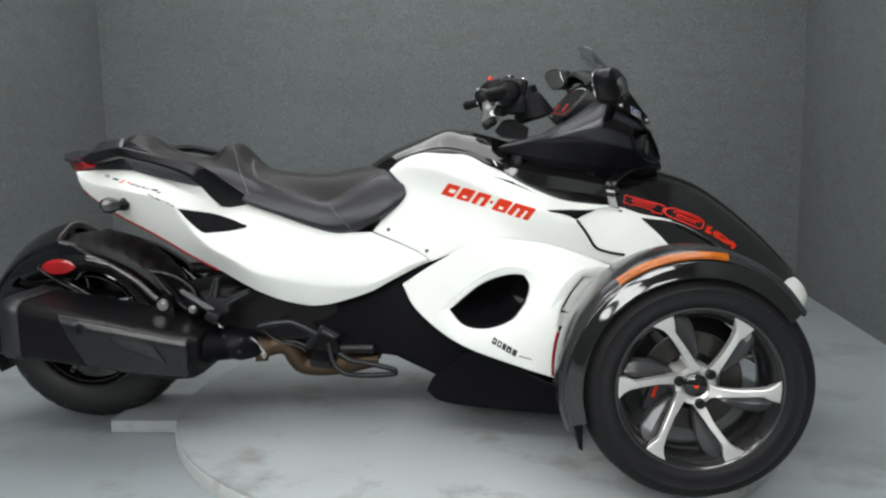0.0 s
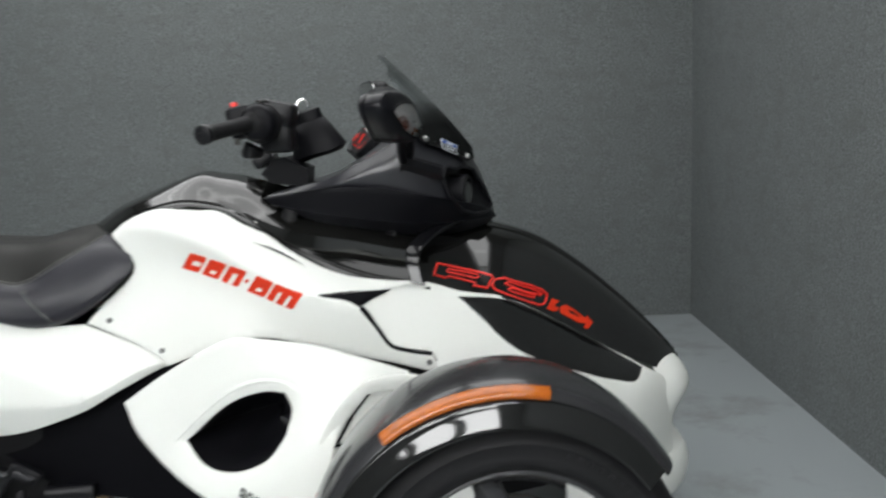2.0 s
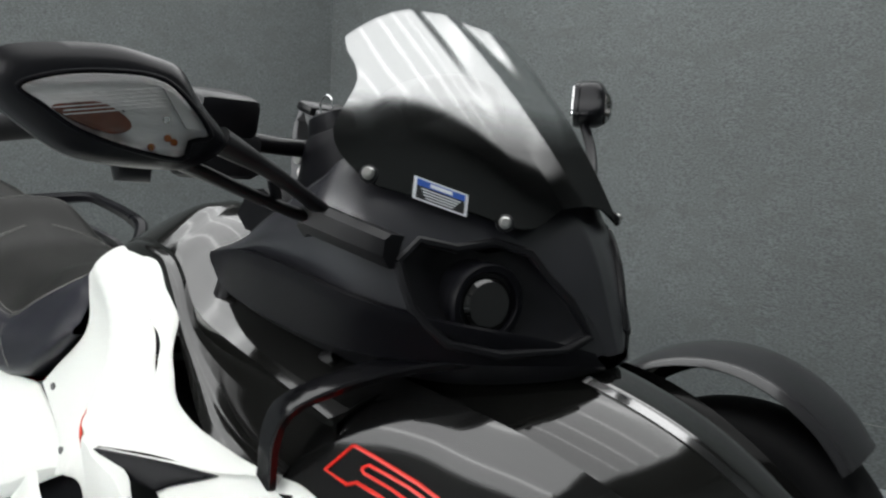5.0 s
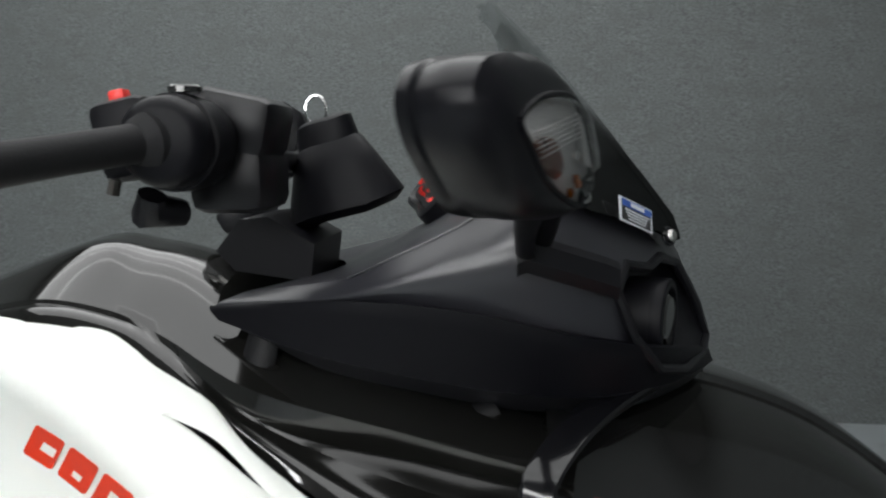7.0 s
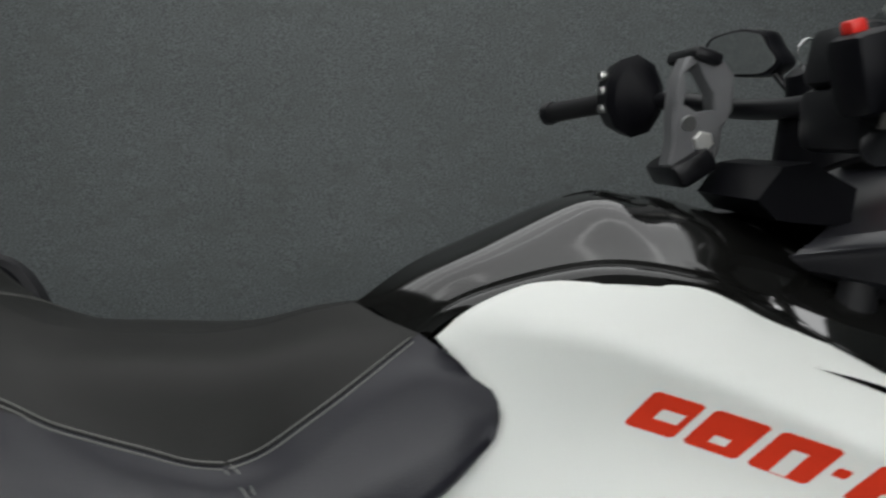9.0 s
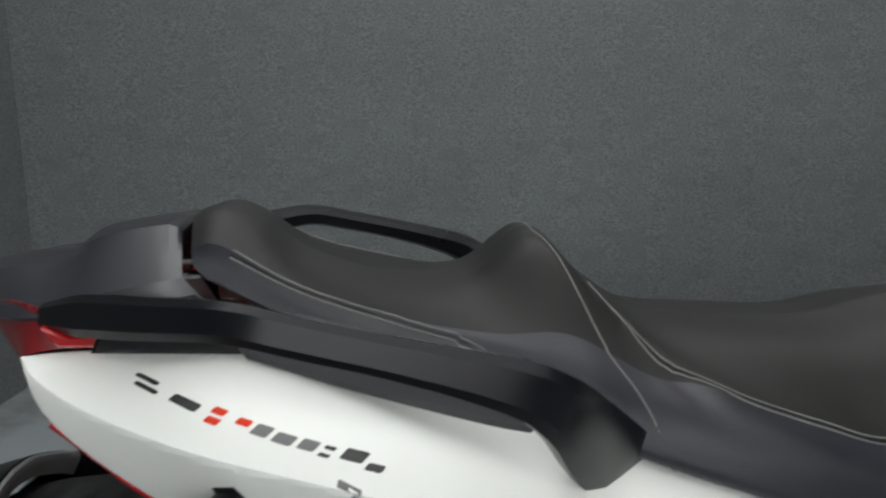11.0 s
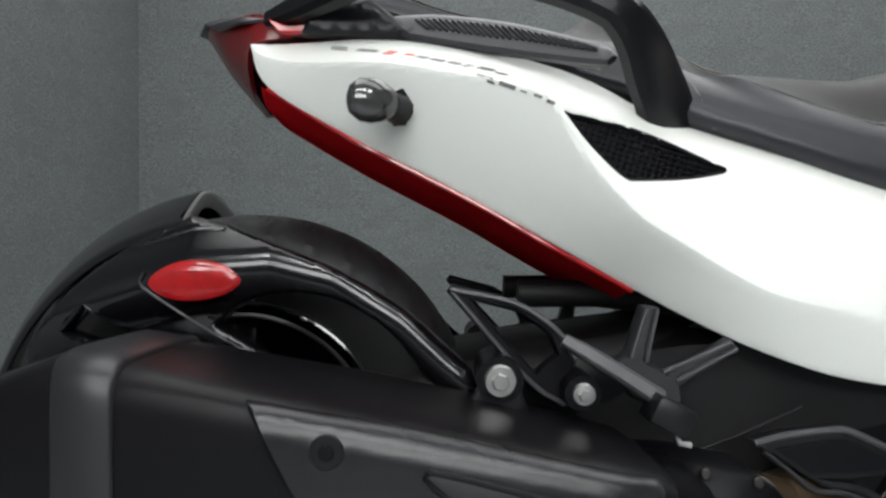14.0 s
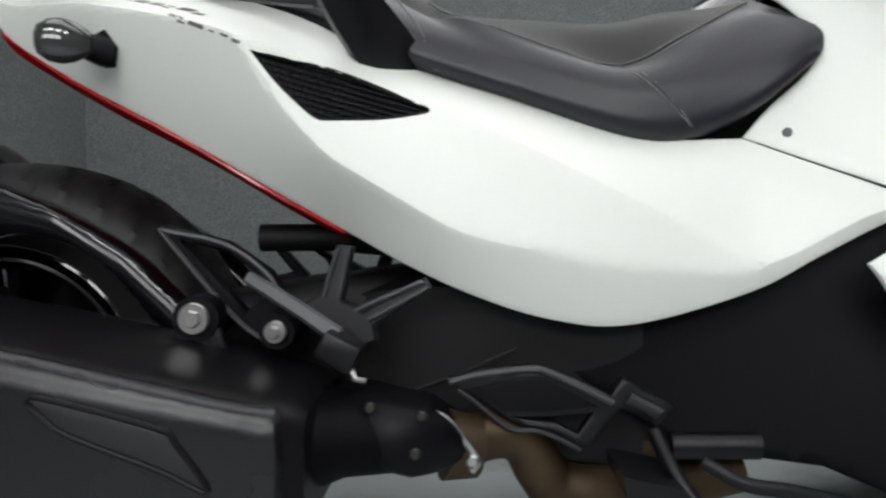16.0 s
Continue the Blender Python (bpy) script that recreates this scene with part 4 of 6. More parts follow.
def front_fender(side):
    c = (.63, .311) if side > 0 else (.60, .358)
    rails = []
    pull = lambda a: 1 - .045 * max(0.0, min(1.0, (1.45 - a) / .85)) ** 1.3
    for w, r in ((.605, .296), (.62, .308), (.68, .318), (.75, .320), (.793, .315), (.810, .305), (.812, .299)):
        rails.append([(c[0] + (r + .006 * math.sin(a)) * pull(a) * math.cos(a), w - .012 * max(0, math.cos(a)), c[1] + (r + .006 * math.sin(a)) * pull(a) * math.sin(a)) for a in np.radians(np.linspace(200, 36, 15))])
    f = part("front_fender", curves(rails, 60, 20, side=side, thick=.004), GREYPL, bike, "dark gloss front fender", smooth=60)
    strip = [[(c[0] + r * math.cos(a), w, c[1] + r * math.sin(a)) for a in np.radians(np.linspace(126, 79 if side > 0 else 118, 9))] for w, r in ((.790, .3180), (.797, .3215), (.809, .3175), (.816, .3105), (.814, .3055))]
    part("side_marker", curves(strip, 40, 12, side=side, thick=.006), AMBER, f, "amber side marker lens")
    skirt = [[(c[0] + r * pull(a) * math.cos(a), w - .012 * max(0, math.cos(a)), c[1] + r * pull(a) * math.sin(a)) for a in np.radians(np.linspace(196, 38, 15))] for w, r in ((.811, .3035), (.8165, .3015), (.820, .291), (.829, .268), (.827, .265), (.817, .266))]
    part("fender_skirt", curves(skirt, 60, 20, side=side, thick=.003), GLOSS, f, "black gloss fender skirt", smooth=60)
    red = [[(c[0] + r * math.cos(a), w, c[1] + r * math.sin(a)) for a in np.radians(np.linspace(184, 163, 7))] for w, r in ((.608, .304), (.612, .312), (.625, .316))]
    part("rear_reflector", curves(red, 14, 0, side=side, thick=.004), REDLENS, f, "red reflector strip")
    flap = [(c[0] - .30, .33), (c[0] - .285, .24), (c[0] - .272, .17), (c[0] - .262, .165), (c[0] - .262, .25), (c[0] - .27, .34)]
    part("mud_flap", capped([[(x, side * w, z) for x, z in flap] for w in (.60, .81)]), MATTE, f, "black rubber mud flap")


for s in (1, -1):
    front_wheel(s)
    front_fender(s)
    for z0, z1 in ((.36, .40), (.22, .20)):
        part("suspension_arm", tube([(.60, s * .70, z0), (.56, s * .25, z1)], .014, 10), ENGINE, bike)


def rear_wheel():
    c = (-1.165, .295)
    rim = part("rear_wheel", lathe([(.192, .10), (.200, .098), (.182, .07), (.172, 0), (.182, -.07), (.2, -.098), (.192, -.1), (.17, -.07), (.162, 0), (.17, .07)], c, 64), GLOSS, bike, "black cast rear wheel")
    tread = lambda a, j: -.007 if 4 <= j <= 14 and ((a * 16 / math.pi + abs(j - 9) * 0.21) % 1) < .20 else 0
    prof = [(.195, .100), (.215, .110), (.245, .116), (.268, .113), (.285, .104), (.297, .09), (.306, .07), (.312, .045), (.314, .02), (.315, 0), (.314, -.02), (.312, -.045), (.306, -.07), (.297, -.09), (.285, -.104), (.268, -.113), (.245, -.116), (.215, -.11), (.195, -.1)]
    part("tyre", lathe(prof, c, 384, tread), TREAD, rim, "black grooved rear tyre")
    # Paler rings on the black rim draw its bright arcs of light.
    for r in (.198, .178):
        part("rim_edge", lathe([(r - .003, .100), (r, .1025), (r + .003, .100), (r, .098)], c, 72), GREYPL, rim, "paler raised ring for the highlight on the rear rim")
    for k in range(5):
        a = math.radians(20 + 72 * k)
        d = Vector((math.cos(a), 0, math.sin(a)))
        part("spoke", tube([(c[0] + d.x * .03, .02, c[1] + d.z * .03), (c[0] + d.x * .12, .05, c[1] + d.z * .12), (c[0] + d.x * .178, .05, c[1] + d.z * .178)], [.03, .02, .026], 8, flat=.6), GLOSS, rim)
    part("hub", lathe([(.001, .09), (.05, .09), (.055, .08), (.055, -.08), (.001, -.08)], c, 28), GLOSS, rim)
    part("brake_disc", lathe([(.06, .105), (.125, .105), (.125, .098), (.06, .098), (.06, .105)], c, 48), DISC, rim, "drilled steel rear disc")


rear_wheel()


# ---- tail, rails and lamps ----
def rail(points, dz=0.0, dw=0.0):
    return [(x, w + dw, z + dz) for x, w, z in points]


tail_rails = [[(-1.248, 0, .873), (-1.19, 0, .885), (-1.14, 0, .889), (-1.105, 0, .910), (-1.035, 0, .921), (-1.018, 0, .913)], [(-1.222, .06, .871), (-1.18, .06, .881), (-1.127, .06, .885), (-1.097, .06, .906), (-1.030, .06, .917), (-1.016, .06, .909)],
              [(-1.203, .10, .856), (-1.16, .125, .858), (-1.119, .132, .861), (-1.085, .135, .865), (-1.02, .135, .876), (-1.000, .132, .879)], [(-1.19, .11, .846), (-1.15, .14, .849), (-1.11, .148, .850), (-1.06, .155, .846), (-1.0, .155, .844), (-.95, .15, .830)]]
part("tail_cover", strips([tail_rails[0:2], tail_rails[1:3], tail_rails[2:4]], 30, 6, thick=.004), DASHSAT, bike, "black satin tail cover", smooth=14)
lamp = [[(-1.235, 0, .866), (-1.205, .08, .860), (-1.135, .135, .860), (-1.085, .150, .842)], [(-1.20, 0, .81), (-1.18, .085, .815), (-1.135, .143, .835), (-1.085, .152, .834)], [(-1.15, 0, .75), (-1.15, .09, .77), (-1.138, .147, .815), (-1.085, .153, .826)]]
part("tail_lamp", curves(lamp, 24, 10, mirror=False, thick=.006), LAMPRED, bike, "red tail lamp lens")
part("tail_lamp", curves(lamp, 24, 10, side=-1, thick=.006), LAMPRED, bike, "red tail lamp lens")
for s in (1, -1):
    part("lamp_strip", sheet_panel(outline([(-1.100, .827), (-1.113, .846), (-1.088, .838), (-1.054, .837), (-1.051, .826)]), flat(.166), .012, .012, side=s, curl=.003), REDLENS, bike, "bright red lamp strip")
    lip_line = ((-1.124, .764), (-1.116, .757), (-1.0, .688), (-.864, .616), (-.77, .560), (-.675, .508))
    under = [[(x - .004, 0, z - .024) for x, z in lip_line], [(x - .003, .11, z - .018) for x, z in lip_line], [(x, float(REAR(x, z + .003)[0]) - .006, z) for x, z in lip_line]]
    part("undertail_lip", tube([flip((x, float(REAR(x, z)[0]) - .003, z - .003), s) for x, z in ((-1.113, .761), (-1.002, .691), (-.864, .618), (-.77, .563), (-.675, .510))], .0033, 8, 30), REDLENS, bike, "red lip under the tail")
    part("undertail_panel", curves(under, 30, 8, side=s), REDPANEL, bike, "dark red translucent undertail panel", smooth=50)
    up = 0 if s > 0 else .006
    path = [(-1.115, .140, .850), (-1.07, .172, .857), (-1.0, .225, .866), (-.945, .266, .873), (-.915, .281, .872), (-.88, .287, .864), (-.80, .293, .845), (-.725, .292, .823), (-.698, .286, .808), (-.676, .268, .786), (-.654, .238, .756), (-.630, .202, .724), (-.608, .160, .692)]
    size = [(.011, .010), (.018, .012), (.018, .014), (.0165, .015), (.015, .015), (.0145, .014), (.0145, .014), (.0165, .014), (.021, .014), (.027, .014), (.033, .014), (.037, .014), (.040, .013)]
    part("grab_rail", bar_loft([flip((x, w, z + up), s) for x, w, z in path], size if s > 0 else [(a * .8, b) for a, b in size], s), RAIL, bike, "black satin passenger grab rail with a broad foot", smooth=32)
    pad_w = lambda x, z: .212 + (x + .82) * .16 - (z - .80) * .55
    seat_side = part("seat_side_strip", sheet_panel(outline([[(-.962, .850), (-.90, .848), (-.814, .831), (-.74, .806), (-.700, .788)], [(-.700, .788), (-.694, .776), (-.706, .766)], [(-.706, .766), (-.745, .772), (-.85, .794), (-.938, .816)], [(-.938, .816), (-.955, .832), (-.962, .850)]]), pad_w, .014, .010, side=s, curl=.005, bev=.006), PADVINYL, bike, "ribbed black vinyl side pad")
    for k in range(27):
        x = -.928 + k * .0075
        z0, z1 = np.interp(x, (-.962, -.90, -.814, -.74, -.70), (.846, .843, .826, .801, .783)), np.interp(x, (-.938, -.85, -.745), (.822, .802, .782))
        part("rib", tube([(x + a, s * (float(pad_w(x + a, z)) + .0010), z) for a, z in ((0, z0 - .003), (.016, z0 * .25 + z1 * .75))], .0019, 6), PADVINYL, seat_side)
    part("tail_filler", sheet_panel(outline([(-1.07, .824), (-1.055, .856), (-.985, .868), (-.955, .845), (-.933, .818)]), flat(.176), .02, side=s, curl=.004, bev=.005), SATIN, bike, "black plastic filler under the rail")
    # rear turn signal
    c = Vector((-.970, s * .288, .718))
    ring = []
    for q, r in ((-1, .25), (-.9, .62), (-.55, .92), (-.1, 1.0), (.3, .9), (.6, .7), (.8, .55)):
        ring.append([tuple(c + Vector((q * .027, -s * q * .015, 0)) + Vector((.35, s * .6, 0)) * .022 * r * math.cos(a) + Vector((0, 0, .025)) * r * math.sin(a)) for a in np.linspace(0, 2 * math.pi, 18, endpoint=False)])
    sig = part("rear_turn_signal", capped(ring), SMOKE, bike, "smoked lens turn signal")
    part("stalk", tube([(-.955, s * .278, .716), (-.945, s * .25, .715)], [.014, .018], 12), SATIN, sig)
    part("stalk_plate", sheet_panel(outline([(-.958, .734), (-.94, .738), (-.928, .72), (-.938, .700), (-.953, .700)]), REAR, .006, side=s, lift=.004), SATIN, sig)

# ---- seat stitching ----
from mathutils.bvhtree import BVHTree
cover = curves(seat_rails[:3], 90, 24)
grid((np.array([spline(r, 90) for r in seat_rails[2:]])).tolist(), bm=cover)
cover2 = curves(seat_rails[2:], 90, 30)
HIDES = [BVHTree.FromBMesh(cover), BVHTree.FromBMesh(cover2)]


def drape(points, n=70):
    """Lays a smooth line on the seat's skin."""
    out = []
    for p in spline(points, n):
        hits = [h.find_nearest(Vector(local(p))) for h in HIDES]
        co, no, _, _ = min(hits, key=lambda h: h[3])
        no = no if no.dot(Vector((0, -1, 1.2))) > 0 else -no
        q = co + no * .0010
        out.append((q.x, -q.y, q.z))
    return out


def double_seam(points, side, gap=.0032, single=False):
    """Two rows of grey thread on either side of a dark fold."""
    base = np.array(drape(points))
    d = np.gradient(base, axis=0)
    cross = np.c_[-d[:, 1], d[:, 0], np.zeros(len(d))]
    cross /= np.maximum(1e-9, np.linalg.norm(cross, axis=1))[:, None]
    cross[:, 2] = -np.sign(cross[:, 1]) * .6
    for k in ((0,) if single else (-1, 1)):
        part("stitching", tube([flip(p, side) for p in drape(base + cross * gap * k, 90)], .0009, 6), THREAD, seat, "grey double stitching")
    if not single:
        part("seam", tube([flip(p, side) for p in base], .0009, 6), MATTE, seat, "dark folded seam")


SEAM = spline(seat_rails[2], 200).tolist()


def seam_run(x0, x1):
    run = [p for p in SEAM if x0 <= p[0] <= x1]
    return [tuple(p) for p in run[::8] + run[-1:]]


for s in (1, -1):
    double_seam([(-.604, .028, .842), (-.595, .08, .818), (-.578, .118, .793), (-.552, .143, .774), (-.52, .156, .764)] + seam_run(-.49, -.342), s)
    double_seam(seam_run(-.342, -.170), s)
    double_seam([(-.342, .170, .707), (-.325, .186, .694), (-.302, .203, .672), (-.282, .207, .648), (-.268, .200, .632)], s)
    double_seam([(-.668, 0, .903), (-.662, .04, .898), (-.648, .085, .879), (-.622, .135, .826), (-.600, .165, .782), (-.580, .186, .735), (-.565, .19, .70)], s, single=True)
    double_seam([(-.96, .112, .895), (-.9, .135, .868), (-.80, .150, .832), (-.74, .156, .808), (-.70, .168, .775)], s)

# ---- vents, screws and marks on the side panels ----
for s in (1, -1):
    g = bmesh.new()
    slat = lambda x, z: (x, s * (float(REAR(x, z)[0]) - .0062), z)
    for k in range(12):
        z = .628 + k * .0068
        xs = [x for x in np.linspace(-.762, -.576, 50) if inside(np.array([x]), np.array([z - .25 * (x + .68)]), vent_edge)[0]]
        if len(xs) > 2:
            tube([slat(x, z - .25 * (x + .68)) for x in (xs[0], xs[len(xs) // 2], xs[-1])], .0015, 6, bm=g)
    for k in range(22):
        x0 = -.752 + k * .0082
        zs = [z for z in np.linspace(.625, .705, 40) if inside(np.array([x0 + (z - .66) * .4]), np.array([z]), vent_edge)[0]]
        if len(zs) > 2:
            tube([slat(x0 + (z - .66) * .4, z) for z in (zs[0], zs[len(zs) // 2], zs[-1])], .0015, 6, bm=g)
    rimline = [(x, s * (float(REAR(x, z)[0]) - .004), z) for x, z in vent_edge.tolist()[::2]]
    part("vent_frame", tube(rimline + rimline[:1], .0030, 8), MATTE, bike, "black vent frame")
    part("vent_lattice", g, MATTE, bike, "black plastic lattice in the vent")
    for x, z, sh in ((-.150, .623, TANK), (-.030, .562, TANK), (.530, .545, TANK), (.485, .515, LOWER)):
        part("panel_screw", disc(x, s * float(sh(x, z)[0]), z, .006, .003, 14, axis=(0, s, 0)), GREYINK, bike, "small dark panel screw")
    # air intake duct
    e = np.array(intake_edge)
    mid = e.mean(0)
    rings = [[(mid[0] + (x - mid[0]) * k + dx, s * (float(LOWER(x, z)[0]) - .018 - d), mid[1] + (z - mid[1]) * k) for x, z in e[::2]] for k, d, dx in ((1.0, 0, 0), (.97, .02, .004), (.9, .06, .02), (.6, .10, .04), (.05, .11, .05))]
    part("air_duct", grid(rings, wrap_v=True)[0], SATIN, bike, "black air intake duct", smooth=60)
    # fin behind the front wheel and side marks
    part("intake_lip", tube([flip((x, float(LOWER_SCOOP(x, z)[0]) - .002, z), s) for x, z in ((.015, .405), (.06, .450), (.13, .508), (.19, .536), (.245, .540), (.29, .520))], [.002, .005, .006, .006, .005, .002], 10, 30, flat=.7), WHITE, bike)
    # panel seams
    # A dark sheet stands in for the shaded mouth of the scoop.
    part("scoop_shade_sheet", sheet_panel(outline([[(.322, .6905), (.40, .689), (.46, .686)], [(.46, .686), (.42, .672), (.405, .664)], [(.405, .664), (.37, .672), (.322, .6905)]]), FAIR, .004, side=s, lift=.006), MATTE, bike, "dark sheet drawn as the shaded scoop opening")
    part("panel_seam", tube([flip((x, float(TANK(x, z)[0]) + .001, z), s) for x, z in ((.402, .664), (.43, .625), (.455, .586), (.49, .572), (.536, .563))], .004, 8, 30), MATTE, bike, "dark seam under the scoop")


def blocks(name, sheet, x0, z0, ux, uz, vx, vz, spans, material, slots=(), lift=.0008):
    """A row of slanted plain blocks: spans run along u, heights along v, with slots cut in."""
    at = lambda u, v: (x0 + ux * u + vx * v, z0 + uz * u + vz * v)
    for a, b, lo, hi in spans:
        r = min(.012, (b - a) * .1)
        poly = [at(a + r, lo), at(b - r, lo), at(b, lo + .06), at(b, hi - .06), at(b - r, hi), at(a + r, hi), at(a, hi - .06), at(a, lo + .06)]
        holes = [outline([at(p, q), at(p2, q), at(p2, q2), at(p, q2)]) for p, p2, q, q2 in slots if a < p and p2 < b]
        part(name, sheet_panel(outline(poly), sheet, .001, .010, holes=holes, side=1, curl=0, lift=lift), material, bike)


# tank mark: six plain slanted shapes in red
blocks("tank_mark", TANK, .012, .729, .242, -.064, .025, .034, [(0, .16, 0, 1), (.19, .35, 0, 1), (.38, .54, 0, 1), (.565, .60, .4, .62), (.63, .79, 0, 1), (.81, 1.05, 0, 1)], REDINK,
       slots=[(.065, .14, .33, .62), (.25, .30, .2, .40), (.44, .485, .02, .66), (.69, .74, .2, .40), (.872, .902, .02, .66), (.958, .988, .02, .66)])
TAIL_ROW, TAIL_ROW2 = (REAR, -1.040, .802, .218, -.054, .011, .0062), (REAR, -.862, .744, .088, -.035, .003, .007)
blocks("tail_mark", *TAIL_ROW, [(.0, .10, .62, .90), (.03, .13, .10, .38), (.18, .29, .20, .75)], BLACKINK)
blocks("tail_mark", *TAIL_ROW, [(.33, .38, .60, 1), (.34, .39, .0, .40), (.43, .48, .50, .90)], REDINK)
blocks("tail_mark", *TAIL_ROW, [(.50, .56, .25, .90), (.58, .65, .20, .80), (.67, .73, .25, .85)], GREYINK)
blocks("tail_mark", *TAIL_ROW, [(.75, .79, .60, .80), (.75, .79, .15, .35), (.82, .90, .30, .95), (.92, .98, .05, .45)], BLACKINK)
blocks("tail_mark", *TAIL_ROW2, [(.02, .22, .50, 1), (.16, .26, .05, .35), (.30, .50, .25, .85), (.56, .64, .40, .60), (.72, .82, .40, .75), (.88, .98, .10, .60)], GREYINK)
blocks("engine_mark", LOWER, .160, .338, .066, -.033, .006, .017, [(0, .16, 0, 1), (.2, .36, 0, 1), (.4, .54, 0, 1), (.57, .76, 0, 1), (.8, .97, 0, 1)], BLACKINK, slots=[(.04, .11, .4, .7), (.25, .31, .25, .75), (.63, .70, .3, .5)])
blocks("engine_mark", LOWER, .232, .308, .035, -.008, .001, .003, [(0, 1, 0, 1)], GREYINK)

# hood mark: two outlined shapes and one filled
HOOD = tps([(x, c - (c - e) * d, h * f) for x, c, h, e in zip(hood_x, crest, half, edge) for f, d in ((.625, .345), (.70, .425), (.84, .68), (1, 1))], .0001)


def hood_line(pts, r=.0022):
    part("hood_mark", tube([(x, float(HOOD(x, z)[0]) + .0008, z) for x, z in outline(pts + [pts[0]]).tolist()], r, 6), REDLINE, hood, "red outlined shape")


hood_line([(0.559, 0.721), (0.606, 0.707), (0.656, 0.693), (0.674, 0.687), (0.677, 0.682), (0.670, 0.677), (0.662, 0.665), (0.631, 0.673), (0.638, 0.676), (0.631, 0.679), (0.581, 0.695), (0.574, 0.693), (0.550, 0.702)], .0021)
hood_line([(0.578, 0.705), (0.582, 0.708), (0.644, 0.691), (0.647, 0.687), (0.639, 0.685), (0.582, 0.702)], .0018)
hood_line([(0.672, 0.669), (0.680, 0.679), (0.700, 0.680), (0.759, 0.659), (0.786, 0.646), (0.796, 0.635), (0.792, 0.626), (0.785, 0.619), (0.773, 0.620), (0.731, 0.638), (0.680, 0.660)], .0021)
hood_line([(0.700, 0.670), (0.710, 0.672), (0.760, 0.653), (0.785, 0.639), (0.781, 0.637), (0.744, 0.650)], .0018)
hood_line([(0.706, 0.659), (0.716, 0.660), (0.767, 0.639), (0.764, 0.635), (0.713, 0.654)], .0018)
part("hood_mark", sheet_panel(outline([(0.791, 0.609), (0.808, 0.626), (0.826, 0.617), (0.816, 0.614), (0.811, 0.611), (0.820, 0.605), (0.816, 0.600), (0.806, 0.601)]), HOOD, .001, .01, curl=0, lift=.0015), REDINK, hood, "red filled shape")
part("hood_mark", sheet_panel(outline([(0.827, 0.607), (0.842, 0.606), (0.866, 0.589), (0.884, 0.573), (0.891, 0.576), (0.903, 0.560), (0.887, 0.550), (0.877, 0.556), (0.884, 0.562), (0.867, 0.567), (0.841, 0.583), (0.824, 0.594), (0.822, 0.601)]), HOOD, .001, .01, holes=[outline([(0.844, 0.597), (0.858, 0.589), (0.873, 0.576), (0.862, 0.581), (0.847, 0.590)])], curl=0, lift=.0015), REDINK, hood, "red filled shape")

# ---- hood latch, struts, headlamps ----
for s in (1, -1):
    path = spline([(.63, .14, .808), (.56, .215, .790), (.516, .276, .764), (.506, .297, .738), (.514, .310, .692)], 24)
    strap = []
    for k, p in enumerate(path):
        n = Vector((0, .35 + .65 * k / 23, .9 - .75 * k / 23)).normalized() * .005
        a = Vector((.014, .004, -.004))
        strap.append([flip(tuple(Vector(p) + a * u + n * v), s) for u, v in ((-1, -1), (-1, .6), (-.8, 1), (.8, 1), (1, .6), (1, -1))])
    part("hood_latch", capped(strap), GLOSS2, bike, "black gloss hood latch strap", smooth=30)
    part("dash_strut", tube([flip(p, s) for p in ((.25, .16, .845), (.235, .165, .79), (.22, .15, .76))], [.018, .02, .02], 10, 12, flat=.5), ENGINE, bike)
    part("dash_strut", tube([flip(p, s) for p in ((.47, .18, .785), (.42, .20, .755), (.40, .2, .735))], [.016, .018, .016], 10, 12, flat=.5), ENGINE, bike)
    ring = [(x, s * (float(DASH(x, z)[0]) + .001), z) for x, z in outline(BEZEL).tolist()]
    b = part("headlamp_bezel", tube(ring + ring[:1], .0052, 8), SATIN, bike, "raised black headlamp surround")
    mid = np.array(ring).mean(0)
    deep = lambda x: min(1, max(.10, (.705 - x) / .085))
    well = [[(mid[0] + (p[0] - mid[0]) * k, mid[1] + (p[1] - mid[1]) * k - s * q * deep(mid[0] + (p[0] - mid[0]) * k), mid[2] + (p[2] - mid[2]) * k) for p in ring] for k, q in ((1.0, .0), (.96, .004), (.91, .030), (.84, .042), (.6, .044), (.3, .042), (.03, .040))]
    part("headlamp_recess", grid(well, wrap_v=True)[0], SATIN, b, "black recess", smooth=50)
    part("projector", disc(.586, s * .118, .858, .041, .052, 36, .12, axis=(.92, s * .39, 0)), SATIN, b, "black projector barrel")
    part("projector_ring", lathe_ring((.586 + .052 * .92, s * (.118 + .052 * .39), .858), (.92, s * .39, 0), .041, .031, .006), MATTE, b, "thick black barrel rim")
    part("projector_lens", disc(.586 + .0525 * .92, s * (.118 + .0525 * .39), .858, .027, .006, 28, .7, axis=(.92, s * .39, 0)), GLOSS, b, "dark projector lens")
    wing = nosed_rails([[(.650, .098, .846), (.680, .066, .842), (.703, .040, .836)], [(.646, .128, .826), (.680, .090, .826), (.706, .052, .824)], [(.640, .150, .814), (.680, .104, .815), (.706, .058, .815)]])
    part("lamp_wing", curves(wing, 14, 10, side=s, thick=.003), DASHSAT, b, "satin black lower wing of the headlamp", smooth=60)


# ---- windshield screws and label ----
for s in (1, -1):
    for x, w, z in ((.547, .221, .981), (.641, .123, .938)):
        b = part("windshield_screw", disc(x, s * w, z, .0062, .005, 16, .5, axis=(.6, s * .75, .3)), STEEL, bike, "zinc windshield screw")
        part("washer", disc(x - .002, s * (w - .003), z - .001, .0095, .003, 16, .3, axis=(.6, s * .75, .3)), SATIN, b)


